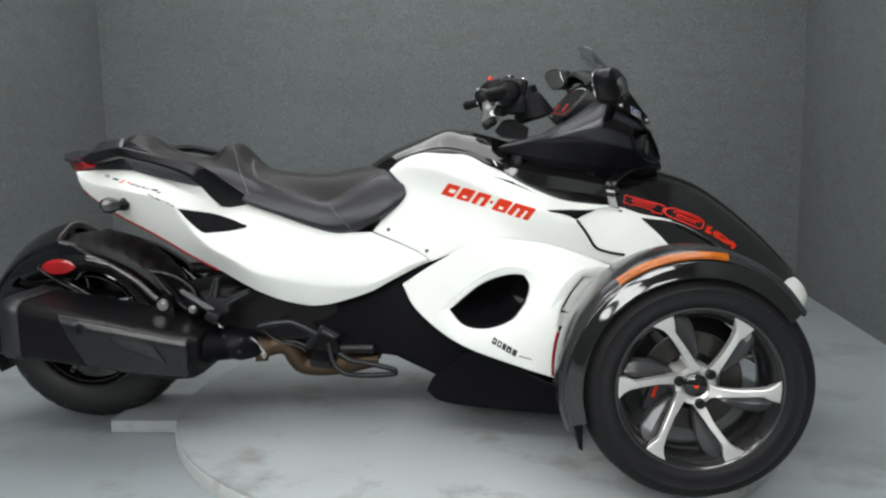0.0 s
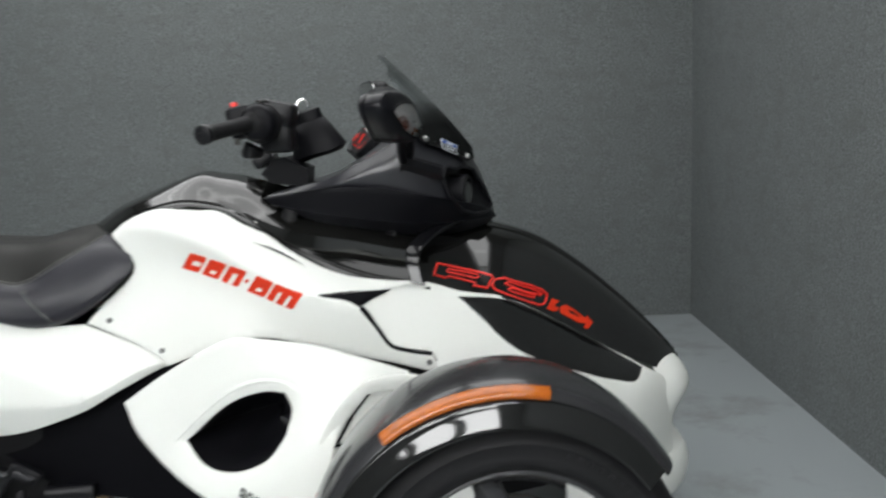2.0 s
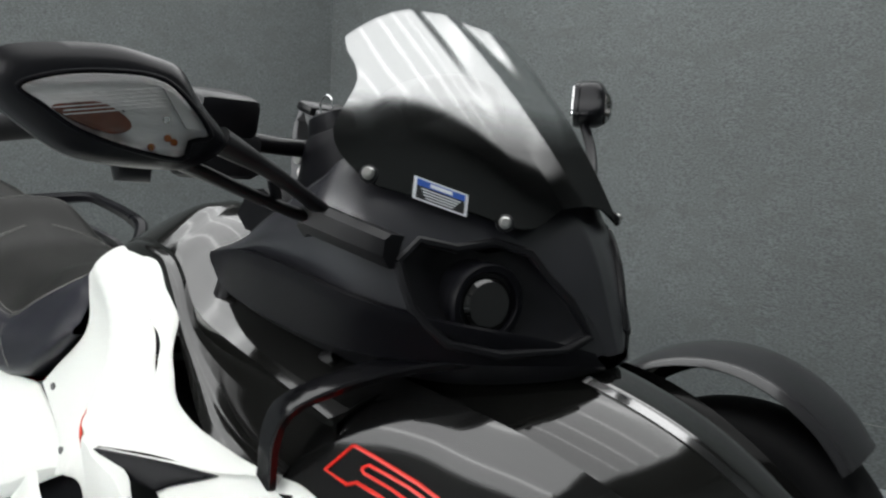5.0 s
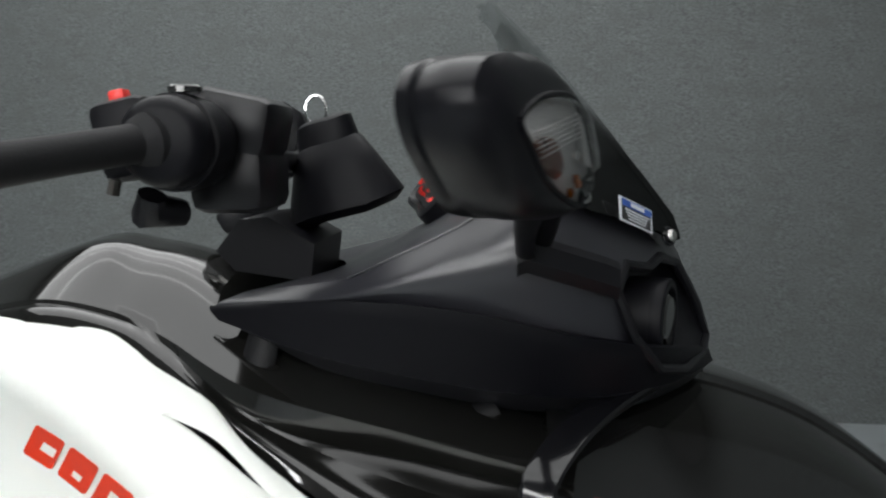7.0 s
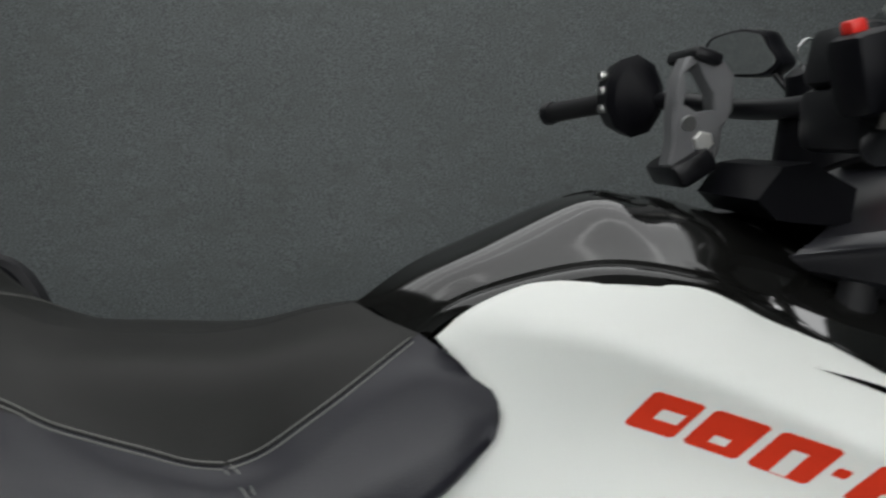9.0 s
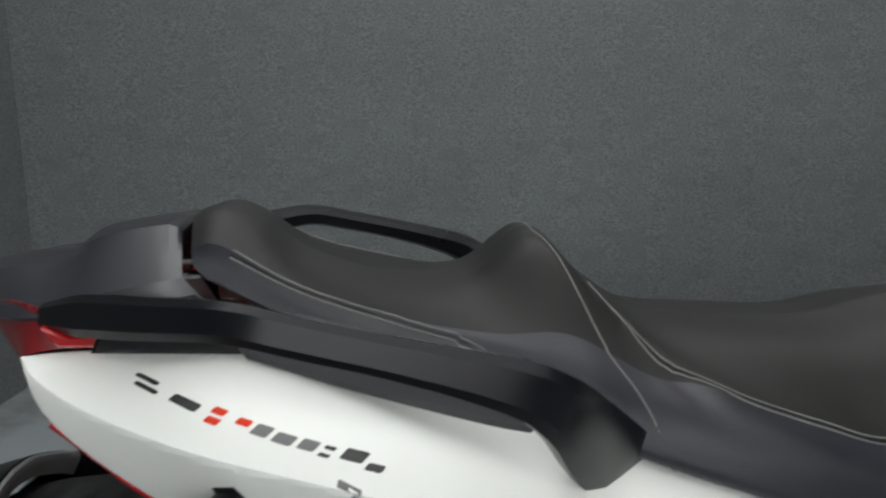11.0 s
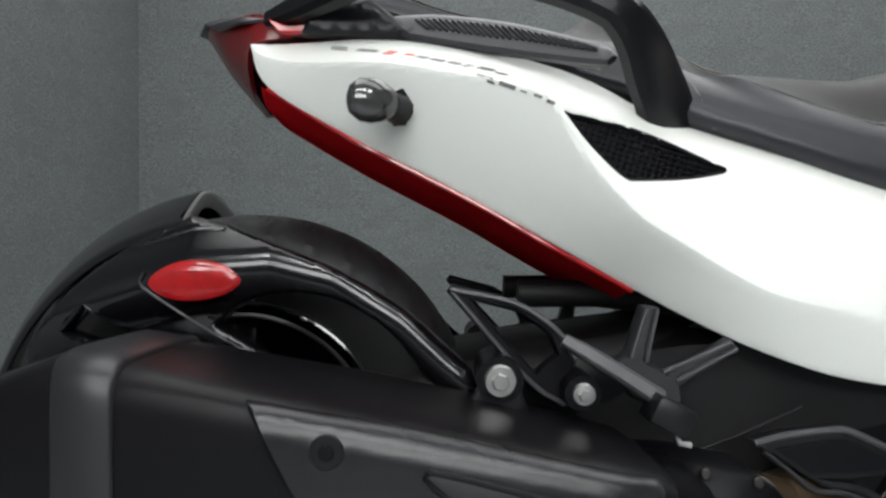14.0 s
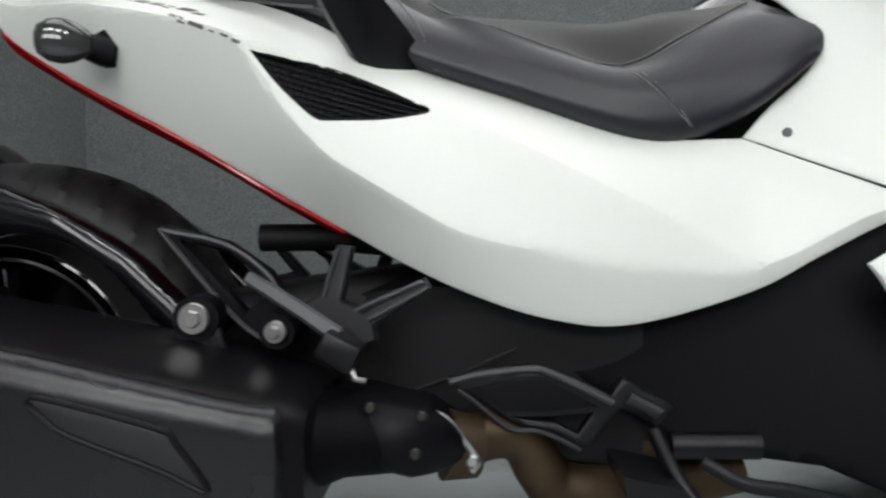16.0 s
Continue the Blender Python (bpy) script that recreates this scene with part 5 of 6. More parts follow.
def quad_label():
    """A small printed label on the glass: white border, dark ground, blue head and pale bars for its unreadable lines."""
    p0, pu, pv = Vector((.579, .191, .981)), Vector((.036, -.040, -.017)), Vector((.001, .003, -.0215))
    n = pu.cross(pv).normalized()
    n = n if n.y > 0 else -n
    p0 = p0 + n * .002

    def bar(name, u0, u1, v0, v1, k, material):
        bm = bmesh.new()
        q = [p0 + pu * u + pv * v + n * k for u, v in ((u0, v0), (u1, v0), (u1, v1), (u0, v1))]
        top = [bm.verts.new(local(p)) for p in q]
        low = [bm.verts.new(local(p - n * .0006)) for p in q]
        bm.faces.new(top), bm.faces.new(low[::-1])
        for i in range(4):
            bm.faces.new([top[i], top[(i + 1) % 4], low[(i + 1) % 4], low[i]])
        return part(name, bm, material, screen, "")
    bar("label_border", 0, 1, 0, 1, 0, WHITEINK)["label"] = "white-edged warning label"
    bar("label_ground", .06, .94, .08, .92, .0007, BLACKINK)
    bar("label_head", .06, .94, .08, .36, .0014, BLUEINK)
    bar("label_title", .30, .70, .14, .30, .0021, WHITEINK)
    for k in range(4):
        bar("label_line", .14 + .03 * k, .86 - .04 * k, .44 + k * .12, .49 + k * .12, .0014, WHITEINK)


quad_label()


# ---- mirrors ----
SHELL = [(.097, .020), (.093, .033), (.078, .044), (.039, .051), (0, .053), (-.032, .047), (-.054, .039), (-.071, .012), (-.092, -.014), (-.092, -.028), (-.073, -.041), (-.054, -.047), (-.010, -.046), (.034, -.039), (.068, -.016), (.088, .002)]
LENSRIM = [(.068, .012), (.044, .023), (.010, .0285), (-.029, .028), (-.051, .016), (-.0745, -.016), (-.058, -.022), (-.052, -.0365), (-.024, -.034), (.024, -.0195), (.053, 0)]


def mirror(side, c, k, turn, beams):
    """A wing mirror: a deep shell with a leaf-shaped indicator in its face and the glass behind, on a forked arm."""
    c = Vector(c)
    u, v = Vector((-math.sin(turn), math.cos(turn), 0)), Vector((math.cos(turn), math.sin(turn), 0))
    shell, rim = spline(SHELL, 56, closed=True), spline(LENSRIM, 56, closed=True)
    at = lambda p, d: flip(tuple(c + (u * p[0] + Vector((0, 0, 1)) * p[1] + v * d) * k), side)
    mid = shell.mean(0)
    ring = lambda grow, d, blend=0.0: [at((mid + (shell[i] - mid) * grow) * (1 - blend) + rim[i] * blend, d) for i in range(56)]
    m = part("mirror", capped([ring(.90, -.030), ring(.965, -.028), ring(.985, -.020), ring(.955, -.017), ring(.97, -.012), ring(1.0, .0), ring(.985, .016), ring(.985, .024, .28), ring(.985, .030, .62), ring(1, .0315, 1.0), ring(1, .024, 1.0)]), RAIL, bike, "black satin wing mirror", smooth=38)
    part("mirror_glass", capped([ring(.86, -.0325), ring(.865, -.0305)]), MIRROR, m, "mirror glass")
    lens_mid = rim.mean(0)
    leaf = lambda grow, d: [at(lens_mid + (p - lens_mid) * grow, d) for p in rim]
    part("lens_gasket", tube(leaf(1.02, .0315) + leaf(1.02, .0315)[:1], .0022 * k, 8), MATTE, m, "black lens gasket")
    part("lamp_reflector", grid([leaf(.98, .0300), leaf(.86, .0285), leaf(.6, .0270), leaf(.3, .0262), leaf(.02, .026)], wrap_v=True)[0], LENSBACK, m, "silvery ribbed lamp reflector", smooth=60)
    for q in np.linspace(.05, .9, 6):
        run = [lens_mid + np.array([x, q * .018 - .16 * x]) for x in np.linspace(-.052, .052, 15)]
        run = [p for p in run if inside(np.array([p[0]]), np.array([p[1]]), lens_mid + (rim - lens_mid) * .93)[0]]
        if len(run) > 2:
            part("reflector_rib", tube([at(p, .0330) for p in run], .00045, 6), LENSBACK, m)
    amber = [(.046, -.001), (.014, .005), (-.006, -.004), (-.012, -.014), (.002, -.020), (.028, -.013)]
    ab = spline(amber, 32, closed=True)
    am = ab.mean(0)
    part("amber_insert", capped([[at(am + (p - am) * g, d) for p in ab] for g, d in ((1.0, .0300), (.92, .0318), (.6, .0326), (.05, .0328))]), AMBERDARK, m, "amber indicator insert", smooth=50)
    # White plate in the lamp: a bright reflection painted as a solid piece.
    glint = [(-.036, .020), (-.050, .012), (-.071, -.014), (-.054, -.012)]
    part("white_glint_plate", capped([[at(p, d) for p in glint] for d in (.0295, .0335)]), LAMPBODY, m, "white plate that paints a bright reflection")
    for p in ((-.027, -.029), (-.040, -.021), (-.045, -.024), (-.039, -.006)):
        part("lamp_bulb", disc(*at(p, .0300), .0030, .003, 10, axis=(1, side * .4, 0)), AMBER if p[1] < -.02 else CHROME, m, "small bright bulb")
    part("lamp_lens", grid([leaf(.995, .0325), leaf(.9, .0385), leaf(.7, .0430), leaf(.4, .0455), leaf(.02, .0463)], wrap_v=True)[0], LENS, m, "clear indicator lens", smooth=70)
    for path, r in beams:
        part("arm_beam", tube([flip(p, side) for p in path], r, 12, 24, flat=.7), SATIN, m, "black mirror arm")
    part("arm_foot", capped([[flip((x, w + dw, z + dz), side) for dw, dz in ((.012, .010), (.014, -.006), (.004, -.018), (-.02, -.018), (-.02, .012), (.002, .015))] for x, w, z in ((.490, .245, .934), (.498, .248, .938), (.565, .226, .916), (.578, .216, .910))]), SATIN, m, "black mirror arm foot", smooth=30)


LENSBACK = mat("silver_lamp_reflector", (0.80, 0.80, 0.79), 0.34, metal=0.25, vary=0.35, scale=16, stretch=(1.2, 1.2, 9), bump=0.5, bump_scale=120)
AMBERDARK = mat("brown_amber_insert", (0.15, 0.034, 0.009), 0.3, vary=0.6, scale=55, coat=0.5)


def clear_cover():
    m = bpy.data.materials.new("clear_cover")
    m.use_nodes = True
    nt = m.node_tree
    tr, gl = nt.nodes.new("ShaderNodeBsdfTransparent"), nt.nodes.new("ShaderNodeBsdfGlossy")
    gl.inputs["Roughness"].default_value = 0.06
    fr = nt.nodes.new("ShaderNodeFresnel")
    fr.inputs[0].default_value = 1.5
    mx = nt.nodes.new("ShaderNodeMixShader")
    nt.links.new(fr.outputs[0], mx.inputs[0])
    nt.links.new(tr.outputs[0], mx.inputs[1])
    nt.links.new(gl.outputs[0], mx.inputs[2])
    nt.links.new(mx.outputs[0], nt.nodes["Material Output"].inputs[0])
    return m


LENS = clear_cover()
mirror(1, (.480, .444, 1.022), .94, .36, (([(.506, .362, 1.004), (.510, .320, .985), (.512, .285, .966), (.508, .245, .945)], [.018, .012, .010, .011]), ([(.496, .392, .984), (.494, .340, .966), (.495, .290, .948), (.498, .248, .934)], [.010, .009, .008, .009]), ([(.503, .300, .972), (.499, .292, .955)], .006)))
mirror(-1, (.432, .425, 1.104), .80, .45, (([(.440, .385, 1.085), (.480, .350, 1.025), (.525, .270, .965), (.545, .215, .930)], .0085),))

# ---- handlebar ----
bar = part("handlebar", tube([(.205, .30, 1.026), (.235, .20, 1.022), (.245, .08, 1.01), (.235, -.05, 1.01), (.215, -.18, 1.025), (.17, -.27, 1.03)], .012, 12, 40), SATIN, bike, "black handlebar")


def grip(end, root, side):
    e, r = Vector(end), Vector(root)
    d = (e - r).normalized()
    pts = [tuple(r.lerp(e, k)) for k in (0, .06, .12, .5, .88, .9, .93, 1.0, 1.02)]
    g = part("grip", tube(pts[:6], [.024, .024, .0155, .0148, .0155, .0155], 18), RUBBER, bar, "black rubber grip")
    part("bar_end", tube(pts[5:], [.0172, .0188, .0182, .011], 20), SATIN, g, "black bar-end weight")
    part("bar_end_screw", disc(*(e + d * .001), .0055, .004, 14, axis=tuple(d)), SATIN, g)
    return g


grip((.138, .428, 1.007), (.206, .295, 1.028), 1)
grip((.085, -.405, 1.018), (.165, -.275, 1.032), -1)
sw = part("switch_housing", capped([[tuple(Vector((.215, w, 1.027)) + Vector((math.cos(a) * r * .92, 0, math.sin(a) * r * .94))) for a in np.linspace(.2, 2 * math.pi + .2, 28, endpoint=False)] for w, r in ((.308, .028), (.305, .034), (.298, .038), (.285, .0395), (.284, .0375), (.280, .0375), (.279, .042), (.262, .043), (.232, .041), (.224, .036), (.220, .028))]), MATTE, bar, "black switch housing")
part("kill_switch", block(.166, .262, 1.064, .014, .016, .012, .003, (0, -12, 0)), REDLINE, sw, "red stop switch")
part("switch_box", block(.180, .268, 1.030, .050, .050, .064, .010, (0, -12, 0)), MATTE, sw, "black switch box beside the grip")
part("switch_button", disc(.222, .265, 1.067, .014, .006, 16, axis=(0, 0, 1)), GLOSS, sw)
part("brake_lever_stub", tube([(.195, .275, .985), (.188, .27, .972), (.205, .24, .968)], [.012, .016, .012], 10), SATIN, sw)
part("cable_end", tube([(.175, .295, .998), (.172, .295, .986)], .005, 8), DISC, sw)
part("upper_clamp", block(.238, .175, 1.045, .075, .09, .055, .012, (0, 12, 0)), SATIN, bar, "black handlebar clamp cover")
part("lower_clamp", block(.235, .17, .995, .07, .10, .06, .014), SATIN, bar)
part("left_switch_housing", capped([[tuple(Vector((.165, w, 1.035)) + Vector((math.cos(a) * r, 0, math.sin(a) * r * 1.35))) for a in np.linspace(.2, 2 * math.pi + .2, 10, endpoint=False)] for w, r in ((-.285, .026), (-.28, .038), (-.225, .042), (-.215, .032))]), MATTE, bar, "black left switch housing")
for z in (1.02, 1.045, 1.065):
    part("switch_button", block(.128, -.25, z, .012, .02, .012, .003), STEEL, bar)
riser_edge = outline([(.158, 1.070), (.190, 1.076), (.214, 1.049), (.213, 1.009), (.200, .989), (.198, .964), (.180, .932), (.159, .930), (.136, .949), (.142, .974), (.141, 1.001), (.146, 1.046)])
riser_hole = outline([(.157, 1.052), (.169, 1.062), (.188, 1.028), (.190, 1.010), (.172, 1.007), (.156, 1.017)])
for w in (-.03,):
    riser = part("bar_riser", sheet_panel(riser_edge, flat(w), .026, .010, holes=[riser_hole], curl=.003), RISER, bar, "grey cast handlebar riser", smooth=30)
    part("riser_bolt", disc(.176, w, .975, .012, .007, 6), ALU, riser, "bright clamp nut")
    part("riser_boss", disc(.160, w, .996, .009, .003, 18), STEEL, riser)
part("riser_bridge", block(.165, -.065, .945, .05, .10, .030, .008, (0, -30, 0)), SATIN, bar, "black riser foot")
part("riser_cap", block(.180, -.065, 1.070, .035, .09, .016, .006, (0, 20, 0)), SATIN, bar)
col = part("steering_cover", capped([[tuple(Vector((x, .020, z)) + Vector((math.copysign(abs(math.cos(a)) ** .7, math.cos(a)) * r, math.copysign(abs(math.sin(a)) ** .7, math.sin(a)) * r * .8, .35 * math.cos(a) * r))) for a in np.linspace(0, 2 * math.pi, 20, endpoint=False)] for x, z, r in ((.310, .950, .050), (.306, .958, .064), (.294, 1.0, .048), (.286, 1.026, .037), (.286, 1.029, .033), (.281, 1.052, .030), (.281, 1.056, .024))]), MATTE, bike, "dark grey steering column cover")
part("key_ring", tube([(.272 + .012 * math.cos(a), .02, 1.066 + .016 * math.sin(a)) for a in np.linspace(0, 2 * math.pi, 16)], .0016, 6), CHROME, col, "chrome key ring")
part("column_shroud", capped([[(x, w, z) for x, z in ((.180, .917), (.206, .950), (.236, .953), (.285, .925), (.280, .885), (.20, .896))] for w in (.095, .085, -.04, -.05)]), MATTE, bike, "dark grey lower column shroud")
part("tank_lever", tube([(.128, .10, .872), (.138, .105, .862), (.15, .12, .850)], [.006, .009, .005], 8), SATIN, bike)

# ---- instrument pod ----
def pod_ring(k, d, drop):
    """The dial's outline, grown by k and set back by d."""
    pts = [(.374, -.085, .966), (.388, -.02, .957), (.402, .050, .957), (.440, .082, .995), (.474, .080, 1.038), (.466, .0, 1.052), (.447, -.080, 1.046), (.405, -.105, 1.005)]
    p = spline(pts, 40, closed=True)
    m = p.mean(0)
    return [tuple(q) for q in ((p - m) * k + m + np.array([d, 0, drop])).tolist()]


pod = part("instrument_pod", capped([pod_ring(1.0, .004, -.004), pod_ring(1.06, -.006, .004), pod_ring(1.16, -.004, .003), pod_ring(1.22, .02, -.016), pod_ring(1.15, .07, -.05)]), SATIN, bike, "black instrument pod", smooth=35)
part("dial_face", capped([pod_ring(.98, -.001, .001), pod_ring(.97, -.003, .003)]), MATTE, pod, "dark dial face")
ring = pod_ring(.86, -.0035, .0035)
inner = pod_ring(.79, -.0035, .0035)
for k in range(0, 40):
    part("dial_tick", tube([ring[k], inner[k]], .0011, 6), REDLINE if k > 30 or k < 14 else WHITEINK, pod)
part("dial_needle", tube([(.379, -.062, .981), (.392, -.056, .998)], .0022, 6), REDLINE, pod)
part("dial_needle", tube([(.396, .022, .976), (.412, .030, .998)], .0022, 6), REDLINE, pod)
brow = [[(.425 + dx, w, 1.085 - dz), (.436 + dx, w, 1.097 - dz), (.465 + dx, w, 1.100 - dz), (.476 + dx * .5, w * .92, 1.090 - dz), (.484 + dx * .4, w * .82, 1.060 - dz)] for w, dx, dz in ((-.112, .0, .030), (-.095, .0, .006), (-.05, .0, 0), (.02, .012, .004), (.085, .026, .020), (.128, .038, .040))]
part("pod_visor", curves(brow, 20, 20, thick=-.006), MATTE, pod, "black instrument visor")

# Paler than the black fender: puts the light on its front lip into the colour.
LIPGREY = mat("lit_lip_grey", (0.22, 0.22, 0.22), 0.35, metal=0.4, vary=0.1)
SHIELDMAT = mat("dark_moulded_shield", (0.0065, 0.0065, 0.008), 0.26, spec=0.50, vary=0.2, scale=5, bump=0.1, bump_scale=1200)
GREYBAND = mat("grey_band_plastic", (0.013, 0.013, 0.0148), 0.38, vary=0.12, bump=0.1, bump_scale=1200)

# ---- rear end: fender, bracket, muffler, pegs ----
HUG = ((0, .353), (.04, .349), (.075, .338), (.115, .322), (.148, .306), (.161, .299), (.166, .291))
HUGGER = [(-w, r) for w, r in HUG[:0:-1]] + list(HUG)


def hug_arc(w, r, a0, a1, n):
    return [(-1.165 + r * math.cos(a), w, .295 + r * math.sin(a)) for a in np.radians(np.linspace(a0, a1, n))]


hug = [hug_arc(w, r, 101.5 if abs(w) < .155 else (97 if abs(w) < .163 else 93), 205, 16) for w, r in HUGGER]
fen = part("rear_fender", curves(hug, 50, 30, thick=-.004), GLOSS2, bike, "black gloss rear fender", smooth=50)
for s in (1, -1):
    front = [hug_arc(w, r + .001, 101.3, 0, 2)[0] for w, r in HUG[:5]]
    part("fender_lip", curves([[flip(p, s) for p in front], [flip((p[0] + .003, p[1] * .97, p[2] - .004), s) for p in front], [flip((p[0] - .002, p[1] * .88, p[2] - .020), s) for p in front]], 24, 8, thick=.003), LIPGREY, fen, "front lip of the fender, coloured silver-grey for the light on it")
for x, z in ((-1.287, .588), (-1.362, .541)):
    part("fender_screw", disc(x, .112, z, .006, .004, 12, axis=(-.45, .45, .75)), STEEL, fen)
for s in (1, -1):
    br = part("fender_bracket", sheet_panel(outline([[(-1.42, .40), (-1.37, .475), (-1.30, .55), (-1.205, .600)], [(-1.205, .600), (-1.157, .587), (-1.103, .566), (-1.028, .535), (-.946, .487), (-.892, .439), (-.862, .412)], [(-.862, .412), (-.860, .385), (-.906, .366)], [(-.906, .366), (-1.05, .36), (-1.25, .34)], [(-1.25, .34), (-1.34, .35), (-1.42, .40)]]),
                                            lambda x, z: .210 - .020 * np.clip(np.abs(z - np.interp(x, [-1.4, -1.2, -1.103, -1.028, -.946, -.892, -.86], [.47, .53, .536, .517, .464, .412, .385])) / .04, 0, 1.25) ** 2, .03, .0045,
                                            holes=[outline([[(-1.175, .466), (-1.137, .494), (-1.083, .506), (-1.028, .499), (-.974, .471), (-.933, .426), (-.912, .382)], [(-.912, .382), (-.974, .386), (-1.063, .398)], [(-1.063, .398), (-1.117, .432), (-1.175, .466)]]), outline([(-1.349, .462), (-1.322, .490), (-1.264, .449), (-1.290, .431)])], side=s, curl=.004, bev=.005), GLOSS2, bike, "black gloss fender bracket arm", smooth=75)
    part("side_reflector", sheet_panel(outline([(-1.248, .518), (-1.225, .538), (-1.19, .546), (-1.155, .540), (-1.135, .522), (-1.155, .505), (-1.19, .498), (-1.225, .502)], 28), lambda x, z: .215 - 1.5 * ((x + 1.19) ** 2 + 2 * (z - .52) ** 2), .01, .008, side=s), REDLENS, br, "red oval reflector")
    # A paler rod stands in for the highlight along the lower arm.
    part("bracket_glint", tube([flip(p, s) for p in ((-1.250, .210, .532), (-1.254, .212, .520), (-1.24, .212, .506), (-1.175, .210, .464), (-1.117, .206, .430), (-1.063, .200, .396), (-.98, .196, .384))], .0019, 8, 30), GREYPL, br)
    part("swing_arm", tube([flip(p, s) for p in ((-1.165, .15, .295), (-.95, .17, .36), (-.72, .16, .40), (-.60, .14, .42))], [.03, .03, .034, .03], 12, 20, flat=1.4), ENGINE, bike)
    for x, z, r in ((-.834, .412, .018), (-.743, .397, .013)):
        b = part("bracket_bolt", disc(x, s * .278, z, r, .007, 24, .25, axis=(0, s, 0)), STEEL, bike, "zinc flanged bolt")
        part("bolt_head", disc(x, s * .284, z, r * .55, .008, 6, .15, axis=(0, s, 0)), STEEL, b)
    part("bolt_boss", tube([(-.834, s * .16, .412), (-.834, s * .276, .412)], .026, 18), MATTE, bike)
    part("bolt_boss", tube([(-.743, s * .16, .397), (-.743, s * .276, .397)], .020, 18), MATTE, bike)
    part("muffler_tab", sheet_panel(outline([(-.875, .375), (-.86, .40), (-.835, .43), (-.81, .40), (-.80, .37), (-.84, .36)]), flat(.27), .01, side=s), SATIN, bike)
    # rear frame triangle and passenger peg bracket
    part("frame_loop", sheet_panel(outline([(-.892, .508), (-.885, .517), (-.81, .497), (-.76, .462), (-.742, .43), (-.75, .41), (-.735, .382), (-.755, .372), (-.80, .40)]), flat(.235), .022, holes=[outline([(-.865, .498), (-.81, .484), (-.775, .458), (-.765, .435), (-.79, .415)])], side=s, curl=.003), MATTE, bike, "black frame loop")
    part("loop_rim", tube([flip(p, s) for p in ((-.888, .238, .511), (-.812, .238, .494), (-.763, .238, .460), (-.746, .238, .43))], .0035, 8, 20), CASTLIGHT, bike, "raised lighter edge of the frame loop")
    part("loop_rim", tube([flip(p, s) for p in ((-.886, .238, .508), (-.80, .238, .408), (-.758, .238, .378))], .0030, 8, 20), CASTLIGHT, bike)
    pb = part("peg_bracket", sheet_panel(outline([(-.712, .428), (-.694, .440), (-.676, .493), (-.658, .491), (-.670, .430), (-.648, .419), (-.578, .456), (-.571, .444), (-.634, .402), (-.632, .386), (-.652, .376), (-.690, .392)]), flat(.272), .020, side=s, curl=.004), CASTING, bike, "grey cast passenger peg bracket")
    for rib in (((-.673, .277, .490), (-.690, .277, .436)), ((-.661, .277, .490), (-.674, .277, .432)), ((-.655, .277, .421), (-.580, .277, .453)), ((-.640, .277, .411), (-.574, .277, .446))):
        part("peg_rib", tube([flip(p, s) for p in rib], .0026, 8), CASTLIGHT, pb, "raised lighter edge")
    part("peg_bar", bar_loft([flip(p, s) for p in ((-.768, .300, .459), (-.74, .304, .443), (-.70, .308, .418), (-.668, .312, .397))], [(.007, .006), (.0085, .007), (.009, .008), (.010, .008)], s), CASTLIGHT, pb, "lighter grey bar of the peg bracket", smooth=30)
    part("foot_peg", block(-.664, s * .322, .384, .042, .05, .030, .004, (0, 28, 0)), SATIN, pb, "folded black foot peg")
    part("peg_pin", tube([flip(p, s) for p in ((-.655, .315, .366), (-.650, .318, .352), (-.638, .318, .350))], .0035, 8), STEEL, pb)
    part("frame_tube", tube([flip(p, s) for p in ((-.62, .12, .40), (-.50, .14, .405), (-.40, .15, .41))], .012, 10), ENGINE, bike)
    part("frame_tube", tube([flip(p, s) for p in ((-.80, .12, .50), (-.70, .12, .50), (-.5, .12, .48))], .018, 10), ENGINE, bike)
    # rider heel plate, peg and brake pedal
    heel = outline([(-.553, .342), (-.515, .351), (-.454, .357), (-.435, .352), (-.370, .323), (-.358, .342), (-.352, .340), (-.298, .311), (-.319, .289), (-.358, .308), (-.368, .297), (-.390, .268), (-.407, .267), (-.435, .282), (-.468, .287), (-.492, .301), (-.529, .326)])
    gap = outline([(-.484, .300), (-.445, .299), (-.390, .304), (-.394, .298), (-.408, .279), (-.431, .291), (-.463, .295)])
    hp = part("heel_plate", sheet_panel(heel, flat(.262), .016, .012, holes=[gap], side=s, curl=.002), SATIN, bike, "black cast heel plate")
    part("plate_rim", tube([(x, s * .264, z) for x, z in ((-.551, .339), (-.515, .348), (-.458, .354), (-.440, .350), (-.405, .334), (-.369, .316))], .0042, 8, 30), CASTLIGHT, hp, "raised lighter rim")
    part("plate_rim", tube([(x, s * .263, z) for x, z in ((-.540, .330), (-.517, .312), (-.485, .287), (-.455, .284), (-.430, .276), (-.405, .262))], .0030, 8, 30), CASTING, hp)
    # A darker sheet on the plate's face paints the shade of its recess.
    part("plate_dark_sheet", sheet_panel(outline([(-.528, .332), (-.456, .345), (-.440, .341), (-.385, .312), (-.445, .306), (-.49, .306)]), flat(.2655), .002, side=s, curl=.0005), MATTE, hp, "dull black sheet for the shade of a recess")
    part("heel_pad", sheet_panel(outline([(-.350, .328), (-.312, .308), (-.322, .298), (-.356, .316)]), flat(.268), .008, side=s), CASTING, hp)
    part("foot_peg", capped([[(x, s * w, z) for x, z in ((-.375, .262), (-.315, .250), (-.312, .232), (-.372, .242))] for w in (.25, .36)]), SATIN, hp, "black rider foot peg")
